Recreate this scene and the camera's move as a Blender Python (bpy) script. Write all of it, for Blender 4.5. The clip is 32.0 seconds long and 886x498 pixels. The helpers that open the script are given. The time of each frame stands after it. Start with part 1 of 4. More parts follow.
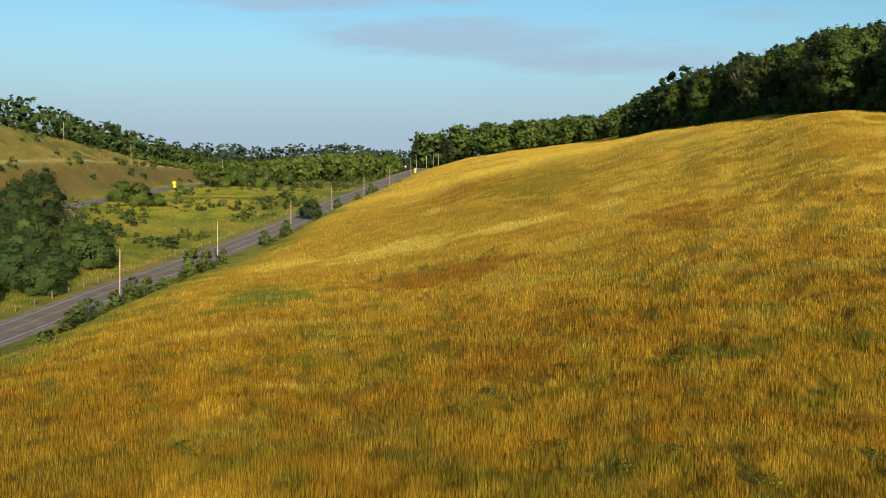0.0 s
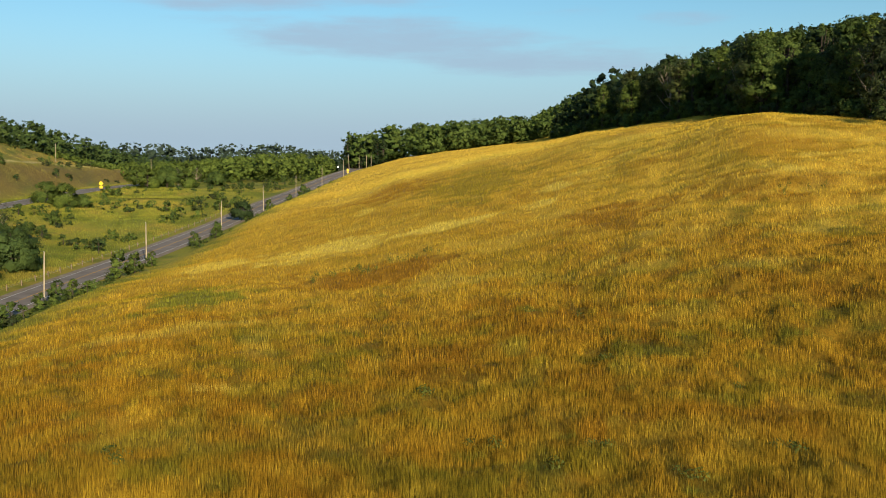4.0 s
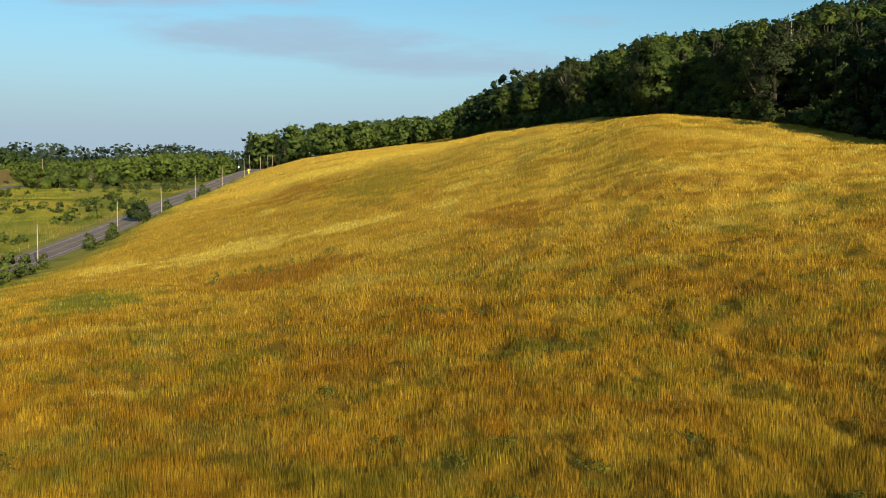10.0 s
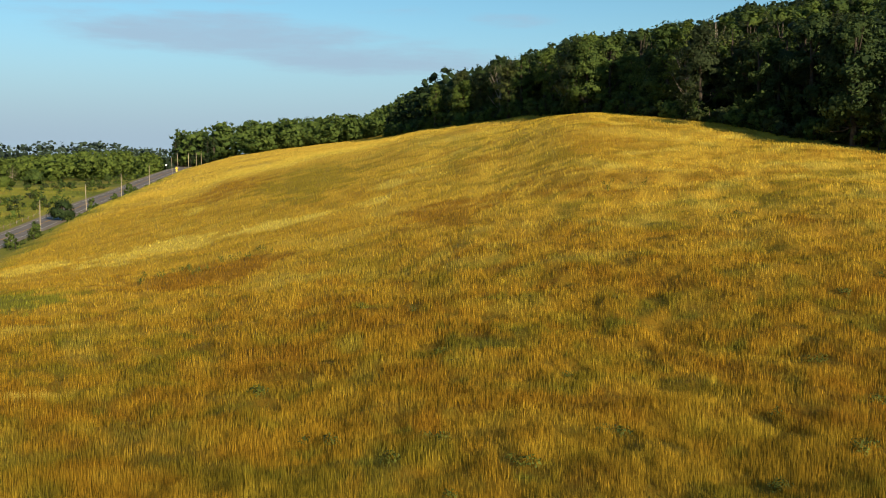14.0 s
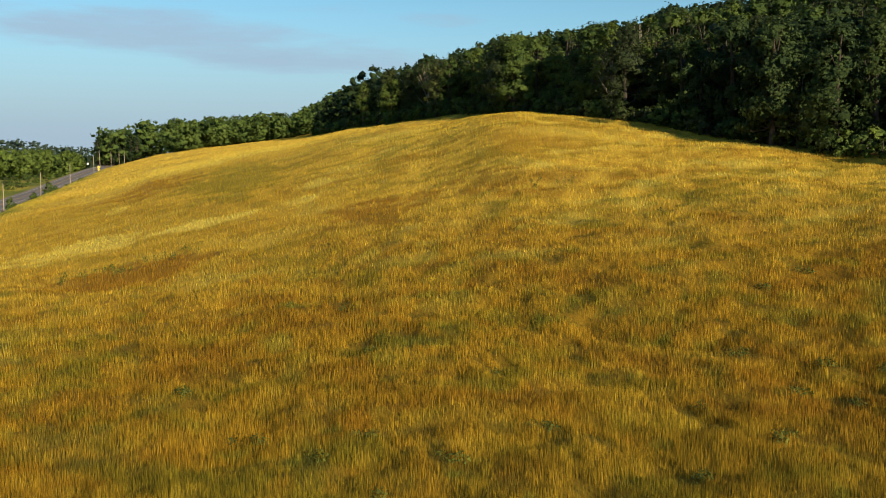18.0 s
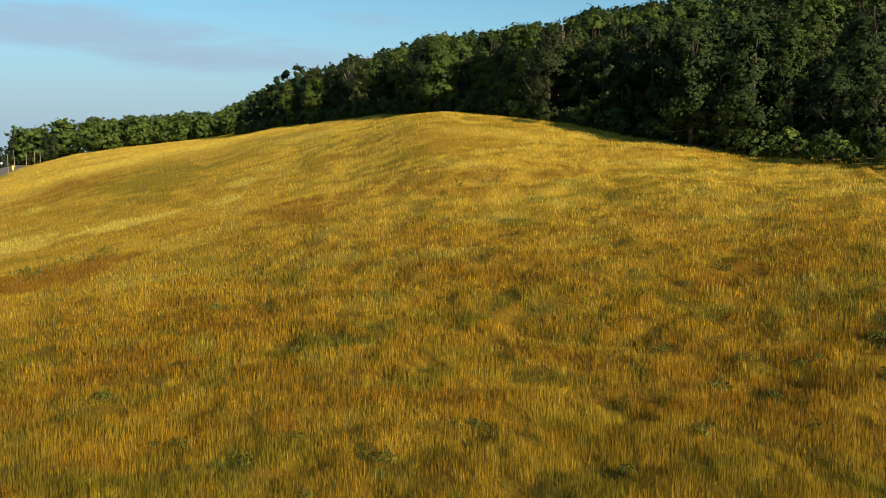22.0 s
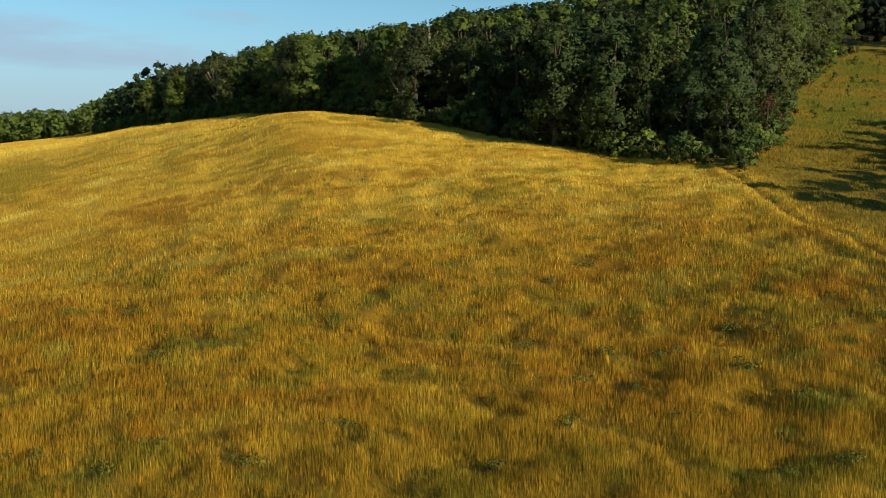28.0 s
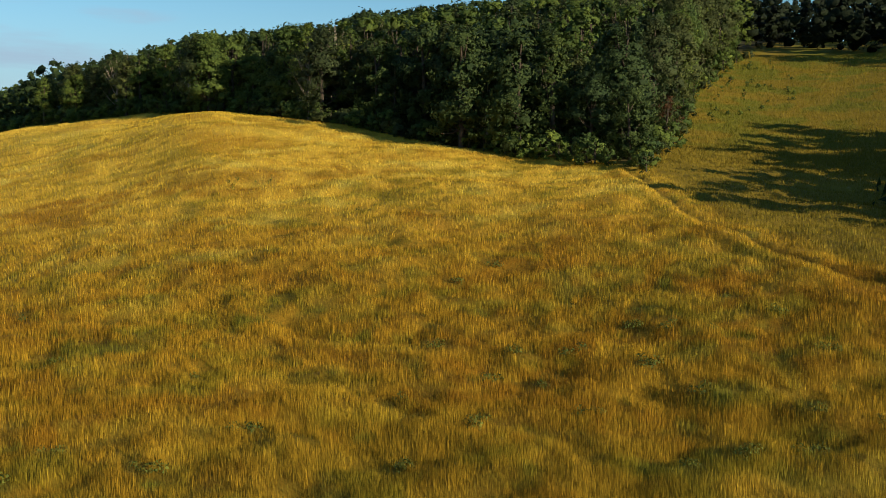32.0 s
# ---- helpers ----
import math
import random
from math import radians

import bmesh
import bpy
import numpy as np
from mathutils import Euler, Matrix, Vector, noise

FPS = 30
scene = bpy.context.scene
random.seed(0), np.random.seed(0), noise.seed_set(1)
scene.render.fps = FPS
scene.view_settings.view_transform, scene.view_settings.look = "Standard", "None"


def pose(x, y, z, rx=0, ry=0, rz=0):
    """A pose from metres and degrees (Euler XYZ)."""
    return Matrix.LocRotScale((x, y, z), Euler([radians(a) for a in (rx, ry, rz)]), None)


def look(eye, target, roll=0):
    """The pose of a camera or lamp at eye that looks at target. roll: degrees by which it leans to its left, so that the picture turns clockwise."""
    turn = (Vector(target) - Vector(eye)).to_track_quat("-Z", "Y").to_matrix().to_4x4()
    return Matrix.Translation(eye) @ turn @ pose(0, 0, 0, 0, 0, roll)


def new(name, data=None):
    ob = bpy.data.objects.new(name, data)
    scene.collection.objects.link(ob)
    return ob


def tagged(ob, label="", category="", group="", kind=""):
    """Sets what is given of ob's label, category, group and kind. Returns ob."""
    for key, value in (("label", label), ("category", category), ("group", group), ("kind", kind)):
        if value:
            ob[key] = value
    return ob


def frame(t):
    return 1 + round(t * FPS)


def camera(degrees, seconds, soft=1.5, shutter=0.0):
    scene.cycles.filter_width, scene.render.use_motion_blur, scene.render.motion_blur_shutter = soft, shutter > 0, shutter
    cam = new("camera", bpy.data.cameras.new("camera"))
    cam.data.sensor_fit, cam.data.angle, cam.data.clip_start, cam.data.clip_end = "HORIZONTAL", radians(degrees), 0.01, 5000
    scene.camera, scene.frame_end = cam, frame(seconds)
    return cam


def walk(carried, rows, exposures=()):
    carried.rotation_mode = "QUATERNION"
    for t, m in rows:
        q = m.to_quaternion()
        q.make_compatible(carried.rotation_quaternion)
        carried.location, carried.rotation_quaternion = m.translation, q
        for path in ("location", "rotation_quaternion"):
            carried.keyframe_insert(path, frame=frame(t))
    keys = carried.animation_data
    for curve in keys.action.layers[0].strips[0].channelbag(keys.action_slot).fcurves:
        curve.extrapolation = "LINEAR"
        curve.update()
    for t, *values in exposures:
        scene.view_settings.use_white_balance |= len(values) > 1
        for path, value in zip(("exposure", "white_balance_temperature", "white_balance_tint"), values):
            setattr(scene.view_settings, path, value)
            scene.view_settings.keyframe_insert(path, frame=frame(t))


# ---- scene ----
cam = camera(47.73, 32.0, soft=0.75)
EYE = 26.0
# seconds, place, pitch and yaw of the hovering camera
PATH = [
    (0, 0.0, 0.0, 26.0, -4.25, -0.0), (1, 0.01, 0.0, 25.98, -4.24, -1.02),
    (2, 0.02, 0.01, 25.96, -4.24, -1.99), (3, 0.04, 0.01, 25.94, -4.23, -2.92),
    (6, 0.07, 0.03, 25.88, -4.17, -5.65), (7, 0.08, 0.03, 25.85, -4.17, -6.58),
    (8, 0.1, 0.04, 25.83, -4.17, -7.45), (9, 0.11, 0.05, 25.81, -4.17, -8.36),
    (10, 0.12, 0.06, 25.79, -4.18, -9.35), (11, 0.14, 0.07, 25.77, -4.19, -10.33),
    (12, 0.15, 0.08, 25.74, -4.23, -11.28), (13, 0.17, 0.09, 25.72, -4.25, -12.23),
    (14, 0.18, 0.1, 25.7, -4.28, -13.25), (17, 0.23, 0.14, 25.63, -4.31, -16.29),
    (18, 0.24, 0.15, 25.6, -4.33, -17.31), (19, 0.26, 0.17, 25.58, -4.33, -18.36),
    (20, 0.27, 0.18, 25.56, -4.32, -19.42), (21, 0.29, 0.2, 25.53, -4.33, -20.45),
    (22, 0.3, 0.21, 25.51, -4.33, -21.55), (23, 0.32, 0.23, 25.48, -4.32, -22.77),
    (24, 0.34, 0.25, 25.46, -4.31, -24.01), (25, 0.35, 0.27, 25.43, -4.29, -25.22),
    (28, 0.41, 0.33, 25.35, -4.29, -29.06), (29, 0.42, 0.35, 25.33, -4.28, -30.31),
    (30, 0.44, 0.37, 25.3, -4.25, -31.63), (31, 0.46, 0.39, 25.28, -4.22, -32.99),
    (32, 0.48, 0.42, 25.25, -4.19, -34.35),
]
walk(cam, [(t, pose(x, y, z, 90 + tilt, 0, turn)) for t, x, y, z, tilt, turn in PATH],
     exposures=[(0, 0.5), (32, 0.5)])

# ---- sky and sun ----
SUN_AZ, SUN_EL = 165.5, 16.0        # degrees clockwise from +y, and above the horizon
world = bpy.data.worlds.new("sky")
scene.world = world
world.use_nodes = True
wn, wl = world.node_tree.nodes, world.node_tree.links
for n in list(wn):
    wn.remove(n)


def wnode(kind, **values):
    n = wn.new(kind)
    for k, v in values.items():
        n.inputs[k].default_value = v
    return n


def wmath(op, a, b=0.0):
    n = wn.new("ShaderNodeMath")
    n.operation = op
    for k, v in ((0, a), (1, b)):
        if isinstance(v, bpy.types.NodeSocket):
            wl.new(v, n.inputs[k])
        else:
            n.inputs[k].default_value = v
    return n.outputs[0]


def wmix(fac, a, b, mode="MIX"):
    n = wn.new("ShaderNodeMix")
    n.data_type, n.blend_type = "RGBA", mode
    for sock, v in ((n.inputs[0], fac), (n.inputs[6], a), (n.inputs[7], b)):
        if isinstance(v, bpy.types.NodeSocket):
            wl.new(v, sock)
        else:
            sock.default_value = v if isinstance(v, (int, float)) else (*v, 1.0)
    return n.outputs[2]


sky = wn.new("ShaderNodeTexSky")
sky.sky_type, sky.sun_disc = "NISHITA", False
sky.sun_elevation, sky.sun_rotation = radians(SUN_EL), radians(SUN_AZ)
sky.air_density, sky.dust_density, sky.ozone_density = 1.0, 0.0, 3.0
# thin banks of grey cloud: bearing, height, half width, half depth (degrees), density
way = wn.new("ShaderNodeTexCoord").outputs["Generated"]
axes = wn.new("ShaderNodeSeparateXYZ")
wl.new(way, axes.inputs[0])
bearing = wmath("MULTIPLY", wmath("ARCTAN2", axes.outputs[0], axes.outputs[1]), 57.2958)
above = wmath("MULTIPLY", wmath("ARCSINE", axes.outputs[2]), 57.2958)
stretch = wn.new("ShaderNodeCombineXYZ")
wl.new(wmath("MULTIPLY", bearing, 0.16), stretch.inputs[0])
wl.new(above, stretch.inputs[1])
fluff = wn.new("ShaderNodeTexNoise")
fluff.inputs["Scale"].default_value, fluff.inputs["Detail"].default_value, fluff.inputs["Roughness"].default_value = 0.9, 7.0, 0.62
wl.new(stretch.outputs[0], fluff.inputs["Vector"])
cover = None
for b0, e0, wide, deep_, lean, dense in ((1.8, 7.5, 13.0, 1.5, -0.05, 1.1), (9.5, 6.4, 9.0, 1.1, -0.02, 1.1), (-5.5, 9.7, 11.5, 0.8, 0.02, 1.1), (17.5, 8.6, 3.0, 0.45, 0.0, 0.55),
                                         (-24.0, 9.4, 3.0, 0.5, 0.0, 0.5), (11.0, 9.0, 2.5, 0.35, 0.0, 0.4), (-14.5, 9.6, 1.6, 0.5, 0.0, 0.8)):
    da = wmath("SUBTRACT", bearing, b0)
    de = wmath("SUBTRACT", wmath("SUBTRACT", above, e0), wmath("MULTIPLY", da, lean))
    r = wmath("ADD", wmath("POWER", wmath("ABSOLUTE", wmath("DIVIDE", da, wide)), 2.0), wmath("POWER", wmath("ABSOLUTE", wmath("DIVIDE", de, deep_)), 2.0))
    v = wmath("MULTIPLY", wmath("SUBTRACT", 1.0, r), dense)
    cover = v if cover is None else wmath("MAXIMUM", cover, v)
soft = wn.new("ShaderNodeMapRange")
soft.interpolation_type = "SMOOTHSTEP"
soft.inputs[1].default_value, soft.inputs[2].default_value = 0.1, 1.5
wl.new(wmath("ADD", cover, wmath("MULTIPLY", wmath("SUBTRACT", fluff.outputs[0], 0.42), 2.6)), soft.inputs[0])
haze = wn.new("ShaderNodeMapRange")
haze.interpolation_type = "SMOOTHSTEP"
haze.inputs[1].default_value, haze.inputs[2].default_value = 10.0, 1.5
wl.new(above, haze.inputs[0])
CLOUD, MIST = (3.1, 4.12, 5.3), (3.1, 4.1, 5.1)
tone = wmix(wmath("MULTIPLY", haze.outputs[0], 0.97), wmix(1.0, sky.outputs[0], (0.79, 1.0, 0.98), "MULTIPLY"), MIST)
tone = wmix(wmath("MULTIPLY", soft.outputs[0], 0.75), tone, CLOUD)
back = wn.new("ShaderNodeBackground")
back.inputs["Strength"].default_value = 0.086
wout = wn.new("ShaderNodeOutputWorld")
wl.new(tone, back.inputs["Color"])
wl.new(back.outputs[0], wout.inputs["Surface"])

sun_data = bpy.data.lights.new("sun", "SUN")
sun_data.energy, sun_data.angle, sun_data.color = 5.0, radians(0.6), (1.0, 0.83, 0.58)
sun = new("sun", sun_data)
to_sun = Vector((math.sin(radians(SUN_AZ)) * math.cos(radians(SUN_EL)), math.cos(radians(SUN_AZ)) * math.cos(radians(SUN_EL)), math.sin(radians(SUN_EL))))
sun.matrix_world = look((0, 0, 200), Vector((0, 0, 200)) - to_sun)

# ---- materials ----
def material(name, build):
    m = bpy.data.materials.new(name)
    m.use_nodes = True
    nt = m.node_tree
    bsdf = nt.nodes["Principled BSDF"]
    build(nt, bsdf)
    return m


def mix_rgb(nt, fac, a, b, mode="MIX"):
    n = nt.nodes.new("ShaderNodeMix")
    n.data_type, n.blend_type = "RGBA", mode
    for sock, val in ((n.inputs[0], fac), (n.inputs[6], a), (n.inputs[7], b)):
        if isinstance(val, bpy.types.NodeSocket):
            nt.links.new(val, sock)
        else:
            sock.default_value = val if isinstance(val, (int, float)) else (*val, 1.0)
    return n.outputs[2]


def noise_at(nt, scale, detail=4.0, rough=0.55, vector=None):
    n = nt.nodes.new("ShaderNodeTexNoise")
    n.inputs["Scale"].default_value, n.inputs["Detail"].default_value, n.inputs["Roughness"].default_value = scale, detail, rough
    if vector is None:
        vector = nt.nodes.new("ShaderNodeNewGeometry").outputs["Position"]
    nt.links.new(vector, n.inputs["Vector"])
    return n.outputs[0]


def ramp(nt, fac, lo, hi):
    n = nt.nodes.new("ShaderNodeMapRange")
    n.inputs[1].default_value, n.inputs[2].default_value = lo, hi
    nt.links.new(fac, n.inputs[0])
    return n.outputs[0]


def bump(nt, bsdf, height, strength, distance):
    b = nt.nodes.new("ShaderNodeBump")
    b.inputs["Strength"].default_value, b.inputs["Distance"].default_value = strength, distance
    nt.links.new(height, b.inputs["Height"])
    nt.links.new(b.outputs[0], bsdf.inputs["Normal"])


def two_tone(dark, light, scale, fine=None, rough=0.9, relief=0.0, metal=0.0):
    """A surface with large stains and fine grain between two colours."""
    def build(nt, bsdf):
        big = ramp(nt, noise_at(nt, scale), 0.35, 0.65)
        small = noise_at(nt, fine or scale * 9, 6.0)
        col = mix_rgb(nt, big, dark, light)
        col = mix_rgb(nt, ramp(nt, small, 0.3, 0.75), mix_rgb(nt, 0.35, col, dark), col)
        nt.links.new(col, bsdf.inputs["Base Color"])
        bsdf.inputs["Roughness"].default_value, bsdf.inputs["Metallic"].default_value = rough, metal
        bsdf.inputs["Specular IOR Level"].default_value = 0.2 if rough > 0.7 else 0.5
        if relief:
            bump(nt, bsdf, small, 0.6, relief)
    return build


def leafy(dark, light, glow=0.2):
    """Leaves: each clump its own shade, each tree its own tone, some light passing through."""
    def build(nt, bsdf):
        geo, obj = nt.nodes.new("ShaderNodeNewGeometry"), nt.nodes.new("ShaderNodeObjectInfo")
        fine = noise_at(nt, 2.6, 4.0, 0.65)
        col = mix_rgb(nt, geo.outputs["Random Per Island"], dark, light)
        tone = mix_rgb(nt, obj.outputs["Random"], (0.66, 0.74, 0.82), (1.26, 1.2, 0.95))
        col = mix_rgb(nt, 1.0, col, tone, "MULTIPLY")
        col = mix_rgb(nt, ramp(nt, noise_at(nt, 0.35, 2.0), 0.35, 0.7), mix_rgb(nt, 0.35, col, dark), col)
        col = mix_rgb(nt, 1.0, col, mix_rgb(nt, ramp(nt, fine, 0.32, 0.68), (0.6, 0.62, 0.66), (1.25, 1.22, 1.15)), "MULTIPLY")
        nt.links.new(col, bsdf.inputs["Base Color"])
        bsdf.inputs["Roughness"].default_value, bsdf.inputs["Specular IOR Level"].default_value = 0.7, 0.16
        bump(nt, bsdf, fine, 0.8, 0.3)
        tr = nt.nodes.new("ShaderNodeBsdfTranslucent")
        nt.links.new(col, tr.inputs["Color"])
        mx = nt.nodes.new("ShaderNodeMixShader")
        mx.inputs[0].default_value = glow
        nt.links.new(bsdf.outputs[0], mx.inputs[1])
        nt.links.new(tr.outputs[0], mx.inputs[2])
        nt.links.new(mx.outputs[0], nt.nodes["Material Output"].inputs["Surface"])
    return build


def tinted(glow, fine, relief=0.0):
    """Grass: the tint painted on the sward as it grows, varied stalk by stalk."""
    def build(nt, bsdf):
        at = nt.nodes.new("ShaderNodeAttribute")
        at.attribute_name = "tint"
        geo = nt.nodes.new("ShaderNodeNewGeometry")
        grain = noise_at(nt, fine, 4.0)
        col = mix_rgb(nt, 1.0, at.outputs["Color"], mix_rgb(nt, ramp(nt, grain, 0.3, 0.7), (0.8, 0.8, 0.78), (1.2, 1.18, 1.12)), "MULTIPLY")
        if glow:
            col = mix_rgb(nt, 1.0, col, mix_rgb(nt, geo.outputs["Random Per Island"], (0.87, 0.88, 0.85), (1.13, 1.12, 1.12)), "MULTIPLY")
        nt.links.new(col, bsdf.inputs["Base Color"])
        bsdf.inputs["Roughness"].default_value, bsdf.inputs["Specular IOR Level"].default_value = 0.85, 0.1
        if glow:
            lie = nt.nodes.new("ShaderNodeAttribute")
            lie.attribute_name = "lie"
            lit = nt.nodes.new("ShaderNodeVectorMath")
            lit.operation = "ADD"
            nt.links.new(lie.outputs["Vector"], lit.inputs[0])
            nt.links.new(geo.outputs["Normal"], lit.inputs[1])
            unit = nt.nodes.new("ShaderNodeVectorMath")
            unit.operation = "NORMALIZE"
            nt.links.new(lit.outputs[0], unit.inputs[0])
            nt.links.new(unit.outputs[0], bsdf.inputs["Normal"])
        if relief:
            bump(nt, bsdf, grain, 0.9, relief)
        if glow:
            tr = nt.nodes.new("ShaderNodeBsdfTranslucent")
            nt.links.new(col, tr.inputs["Color"])
            mx = nt.nodes.new("ShaderNodeMixShader")
            mx.inputs[0].default_value = glow
            nt.links.new(bsdf.outputs[0], mx.inputs[1])
            nt.links.new(tr.outputs[0], mx.inputs[2])
            nt.links.new(mx.outputs[0], nt.nodes["Material Output"].inputs["Surface"])
    return build


M_SOIL = material("meadow_soil", tinted(0.0, 3.5, 0.06))
M_GRASS = material("dry_grass", tinted(0.3, 0.7))
M_LEAF = material("oak_leaves", leafy((0.024, 0.046, 0.016), (0.085, 0.125, 0.036)))
# young growth; also brightened to stand for sunlit leaves in the wood
M_LEAF_LIGHT = material("young_and_lit_leaves", leafy((0.05, 0.085, 0.02), (0.15, 0.205, 0.042)))
M_LEAF_OLIVE = material("olive_leaves", leafy((0.034, 0.05, 0.018), (0.10, 0.12, 0.04)))
M_NEEDLE = material("pine_needles", leafy((0.015, 0.032, 0.014), (0.045, 0.07, 0.026), 0.1))
M_RUST = material("withered_leaves", leafy((0.10, 0.045, 0.018), (0.19, 0.085, 0.035)))
M_BARK = material("bark", two_tone((0.035, 0.028, 0.022), (0.10, 0.08, 0.06), 1.2, 14, 0.95, 0.02))
M_BARK_PALE = material("pale_bark", two_tone((0.16, 0.13, 0.10), (0.38, 0.33, 0.26), 1.2, 14, 0.95, 0.02))
M_ASPHALT = material("asphalt", two_tone((0.165, 0.142, 0.125), (0.25, 0.215, 0.19), 0.25, 9, 0.9, 0.004))
M_GRAVEL = material("gravel_verge", two_tone((0.19, 0.15, 0.11), (0.33, 0.27, 0.21), 0.8, 14, 0.95, 0.02))
M_WHITE = material("white_road_paint", two_tone((0.55, 0.54, 0.5), (0.78, 0.77, 0.72), 1.0, 12, 0.8))
M_YELLOW = material("yellow_road_paint", two_tone((0.5, 0.27, 0.05), (0.66, 0.38, 0.07), 1.0, 12, 0.8))
M_POLE = material("weathered_pole_wood", two_tone((0.28, 0.23, 0.16), (0.48, 0.41, 0.30), 0.8, 12, 0.9, 0.006))
M_STEEL = material("galvanised_steel", two_tone((0.42, 0.43, 0.44), (0.6, 0.61, 0.62), 1.5, 12, 0.45, 0.0, 0.7))
M_WIRE = material("cable_black", two_tone((0.03, 0.03, 0.03), (0.06, 0.06, 0.06), 2.0, 20, 0.7))
M_SIGN = material("sign_yellow", two_tone((0.78, 0.52, 0.01), (0.88, 0.62, 0.015), 1.0, 12, 0.5))
M_SIGN_GREEN = material("sign_white", two_tone((0.6, 0.62, 0.6), (0.75, 0.76, 0.75), 1.0, 12, 0.5))
M_BLACK = material("black_paint", two_tone((0.02, 0.02, 0.02), (0.04, 0.04, 0.04), 1.0, 12, 0.6))
# lighter copy of the far leaves, sunlight on the woods put into the colour
M_LEAF_LIGHT_FAR = material("sun_tinted_leaves", leafy((0.062, 0.108, 0.024), (0.175, 0.235, 0.05)))
M_WEED = material("weed_leaves", leafy((0.08, 0.10, 0.02), (0.17, 0.19, 0.035)))
M_POST = material("brown_post_wood", two_tone((0.14, 0.10, 0.06), (0.26, 0.19, 0.12), 0.8, 12, 0.9, 0.006))
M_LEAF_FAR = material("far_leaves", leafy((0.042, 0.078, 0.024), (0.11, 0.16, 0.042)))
# blue-green leaves: haze over the far ridge and hill mixed into the colour
M_LEAF_HAZED = material("haze_tinted_leaves", leafy((0.036, 0.062, 0.05), (0.066, 0.10, 0.07)))
# near-black leaves: the shade on the upper wood put into their colour
M_LEAF_SHADED = material("shade_tinted_leaves", leafy((0.006, 0.013, 0.006), (0.016, 0.026, 0.01), 0.1))

# ---- shape of the land ----
def grid_noise(x, y, size, seed):
    """Smooth noise between 0 and 1 with lumps of the given size in metres."""
    x, y = np.asarray(x, float) / size + seed * 17.31, np.asarray(y, float) / size - seed * 9.77
    i, j = np.floor(x), np.floor(y)
    u, v = x - i, y - j
    u, v = u * u * (3 - 2 * u), v * v * (3 - 2 * v)

    def h(a, b):
        s = np.sin(a * 127.1 + b * 311.7 + seed * 74.7) * 43758.5453
        return s - np.floor(s)
    return (h(i, j) * (1 - u) + h(i + 1, j) * u) * (1 - v) + (h(i, j + 1) * (1 - u) + h(i + 1, j + 1) * u) * v


def upslope(x, y):
    """Coordinates for tussocks and tufts, which run longer up the slope than across it."""
    return 0.94 * x - 0.34 * y, (0.34 * x + 0.94 * y) * 1.05


def smooth(x, a, b):
    s = np.clip((np.asarray(x, float) - a) / (b - a), 0, 1)
    return s * s * (3 - 2 * s)


def spline(xs, ys, x):
    """A smooth curve through (xs, ys) that does not overshoot; ys may have further axes."""
    xs, ys, x = np.asarray(xs, float), np.asarray(ys, float), np.clip(np.asarray(x, float), xs[0], xs[-1])
    h, d = np.diff(xs), np.diff(ys) / np.diff(xs)
    m = np.concatenate([d[:1], np.where(d[1:] * d[:-1] > 0, 2 * d[1:] * d[:-1] / (d[1:] + d[:-1] + 1e-12), 0) * 0.5 + 0.25 * (d[1:] + d[:-1]), d[-1:]])
    k = np.clip(np.searchsorted(xs, x) - 1, 0, len(h) - 1)
    s = (x - xs[k]) / h[k]
    return (ys[k] * (1 + 2 * s) * (1 - s) ** 2 + ys[k + 1] * s * s * (3 - 2 * s)
            + h[k] * (m[k] * s * (1 - s) ** 2 - m[k + 1] * s * s * (1 - s)))


# The hill: its section along each bearing from the hovering point, in metres below or above it.
STATIONS = (0, 40, 60, 85, 110, 140, 180, 230, 300, 400, 520)
SECTIONS = {}


def section(bearing, *heights):
    SECTIONS[bearing] = heights


section(-180, -18, -19, -20, -21, -22, -22, -22, -22, -22, -20, -18)
section(-110, -18, -20, -22, -24, -25, -25, -25, -24, -22, -20, -18)
section(-60, -18, -19, -21, -23, -25, -25, -25, -24, -22, -18, -10)
section(-24, -18, -18.4, -18.6, -19.2, -20.6, -22, -22.5, -21, -17, -10, -4)
section(-12, -18, -17.5, -17.2, -17.7, -17.5, -17.3, -17.8, -19.5, -17.5, -11, -3)
section(-5, -18, -17.6, -17.4, -17.4, -17, -16.2, -15, -12.8, -10.5, -8, -4)
section(0, -18, -17.6, -17.4, -17.2, -16.3, -14.8, -12, -8.7, -5.2, -1.2, 3.6)
section(11.5, -18, -17.3, -16.9, -15.7, -13.4, -9.6, -4.4, 1.7, 10.3, 15.2, 22)
section(16, -18, -17.1, -16.7, -15.1, -12, -7.4, -1.0, 7.4, 15.6, 24, 36)
section(21.4, -18, -17, -16.5, -14.5, -10.7, -5.3, 2.4, 12.1, 17.6, 34, 50)
section(27, -18, -17, -16.4, -14.2, -10.1, -4.7, 2.5, 10.9, 18.5, 39, 56)
section(32, -18, -17, -16.4, -13.9, -9.6, -4.2, 2.4, 9.6, 24, 45, 62)
section(38, -18, -17, -16.2, -13.5, -9.0, -3.9, 1.5, 10, 27, 49, 64)
section(44.5, -18, -17, -16, -12.8, -8.3, -3.5, 1.9, 12, 30, 52, 65)
section(57, -18, -17, -15.8, -12.4, -8.7, -5.8, -1, 8, 27, 48, 60)
section(75, -18, -17.2, -16.4, -14, -11.5, -8, -2, 9, 34, 58, 70)
section(110, -18, -18, -17.5, -17, -16, -13, -6, 6, 18, 30, 40)
section(180, -18, -19, -20, -21, -22, -22, -22, -22, -22, -20, -18)

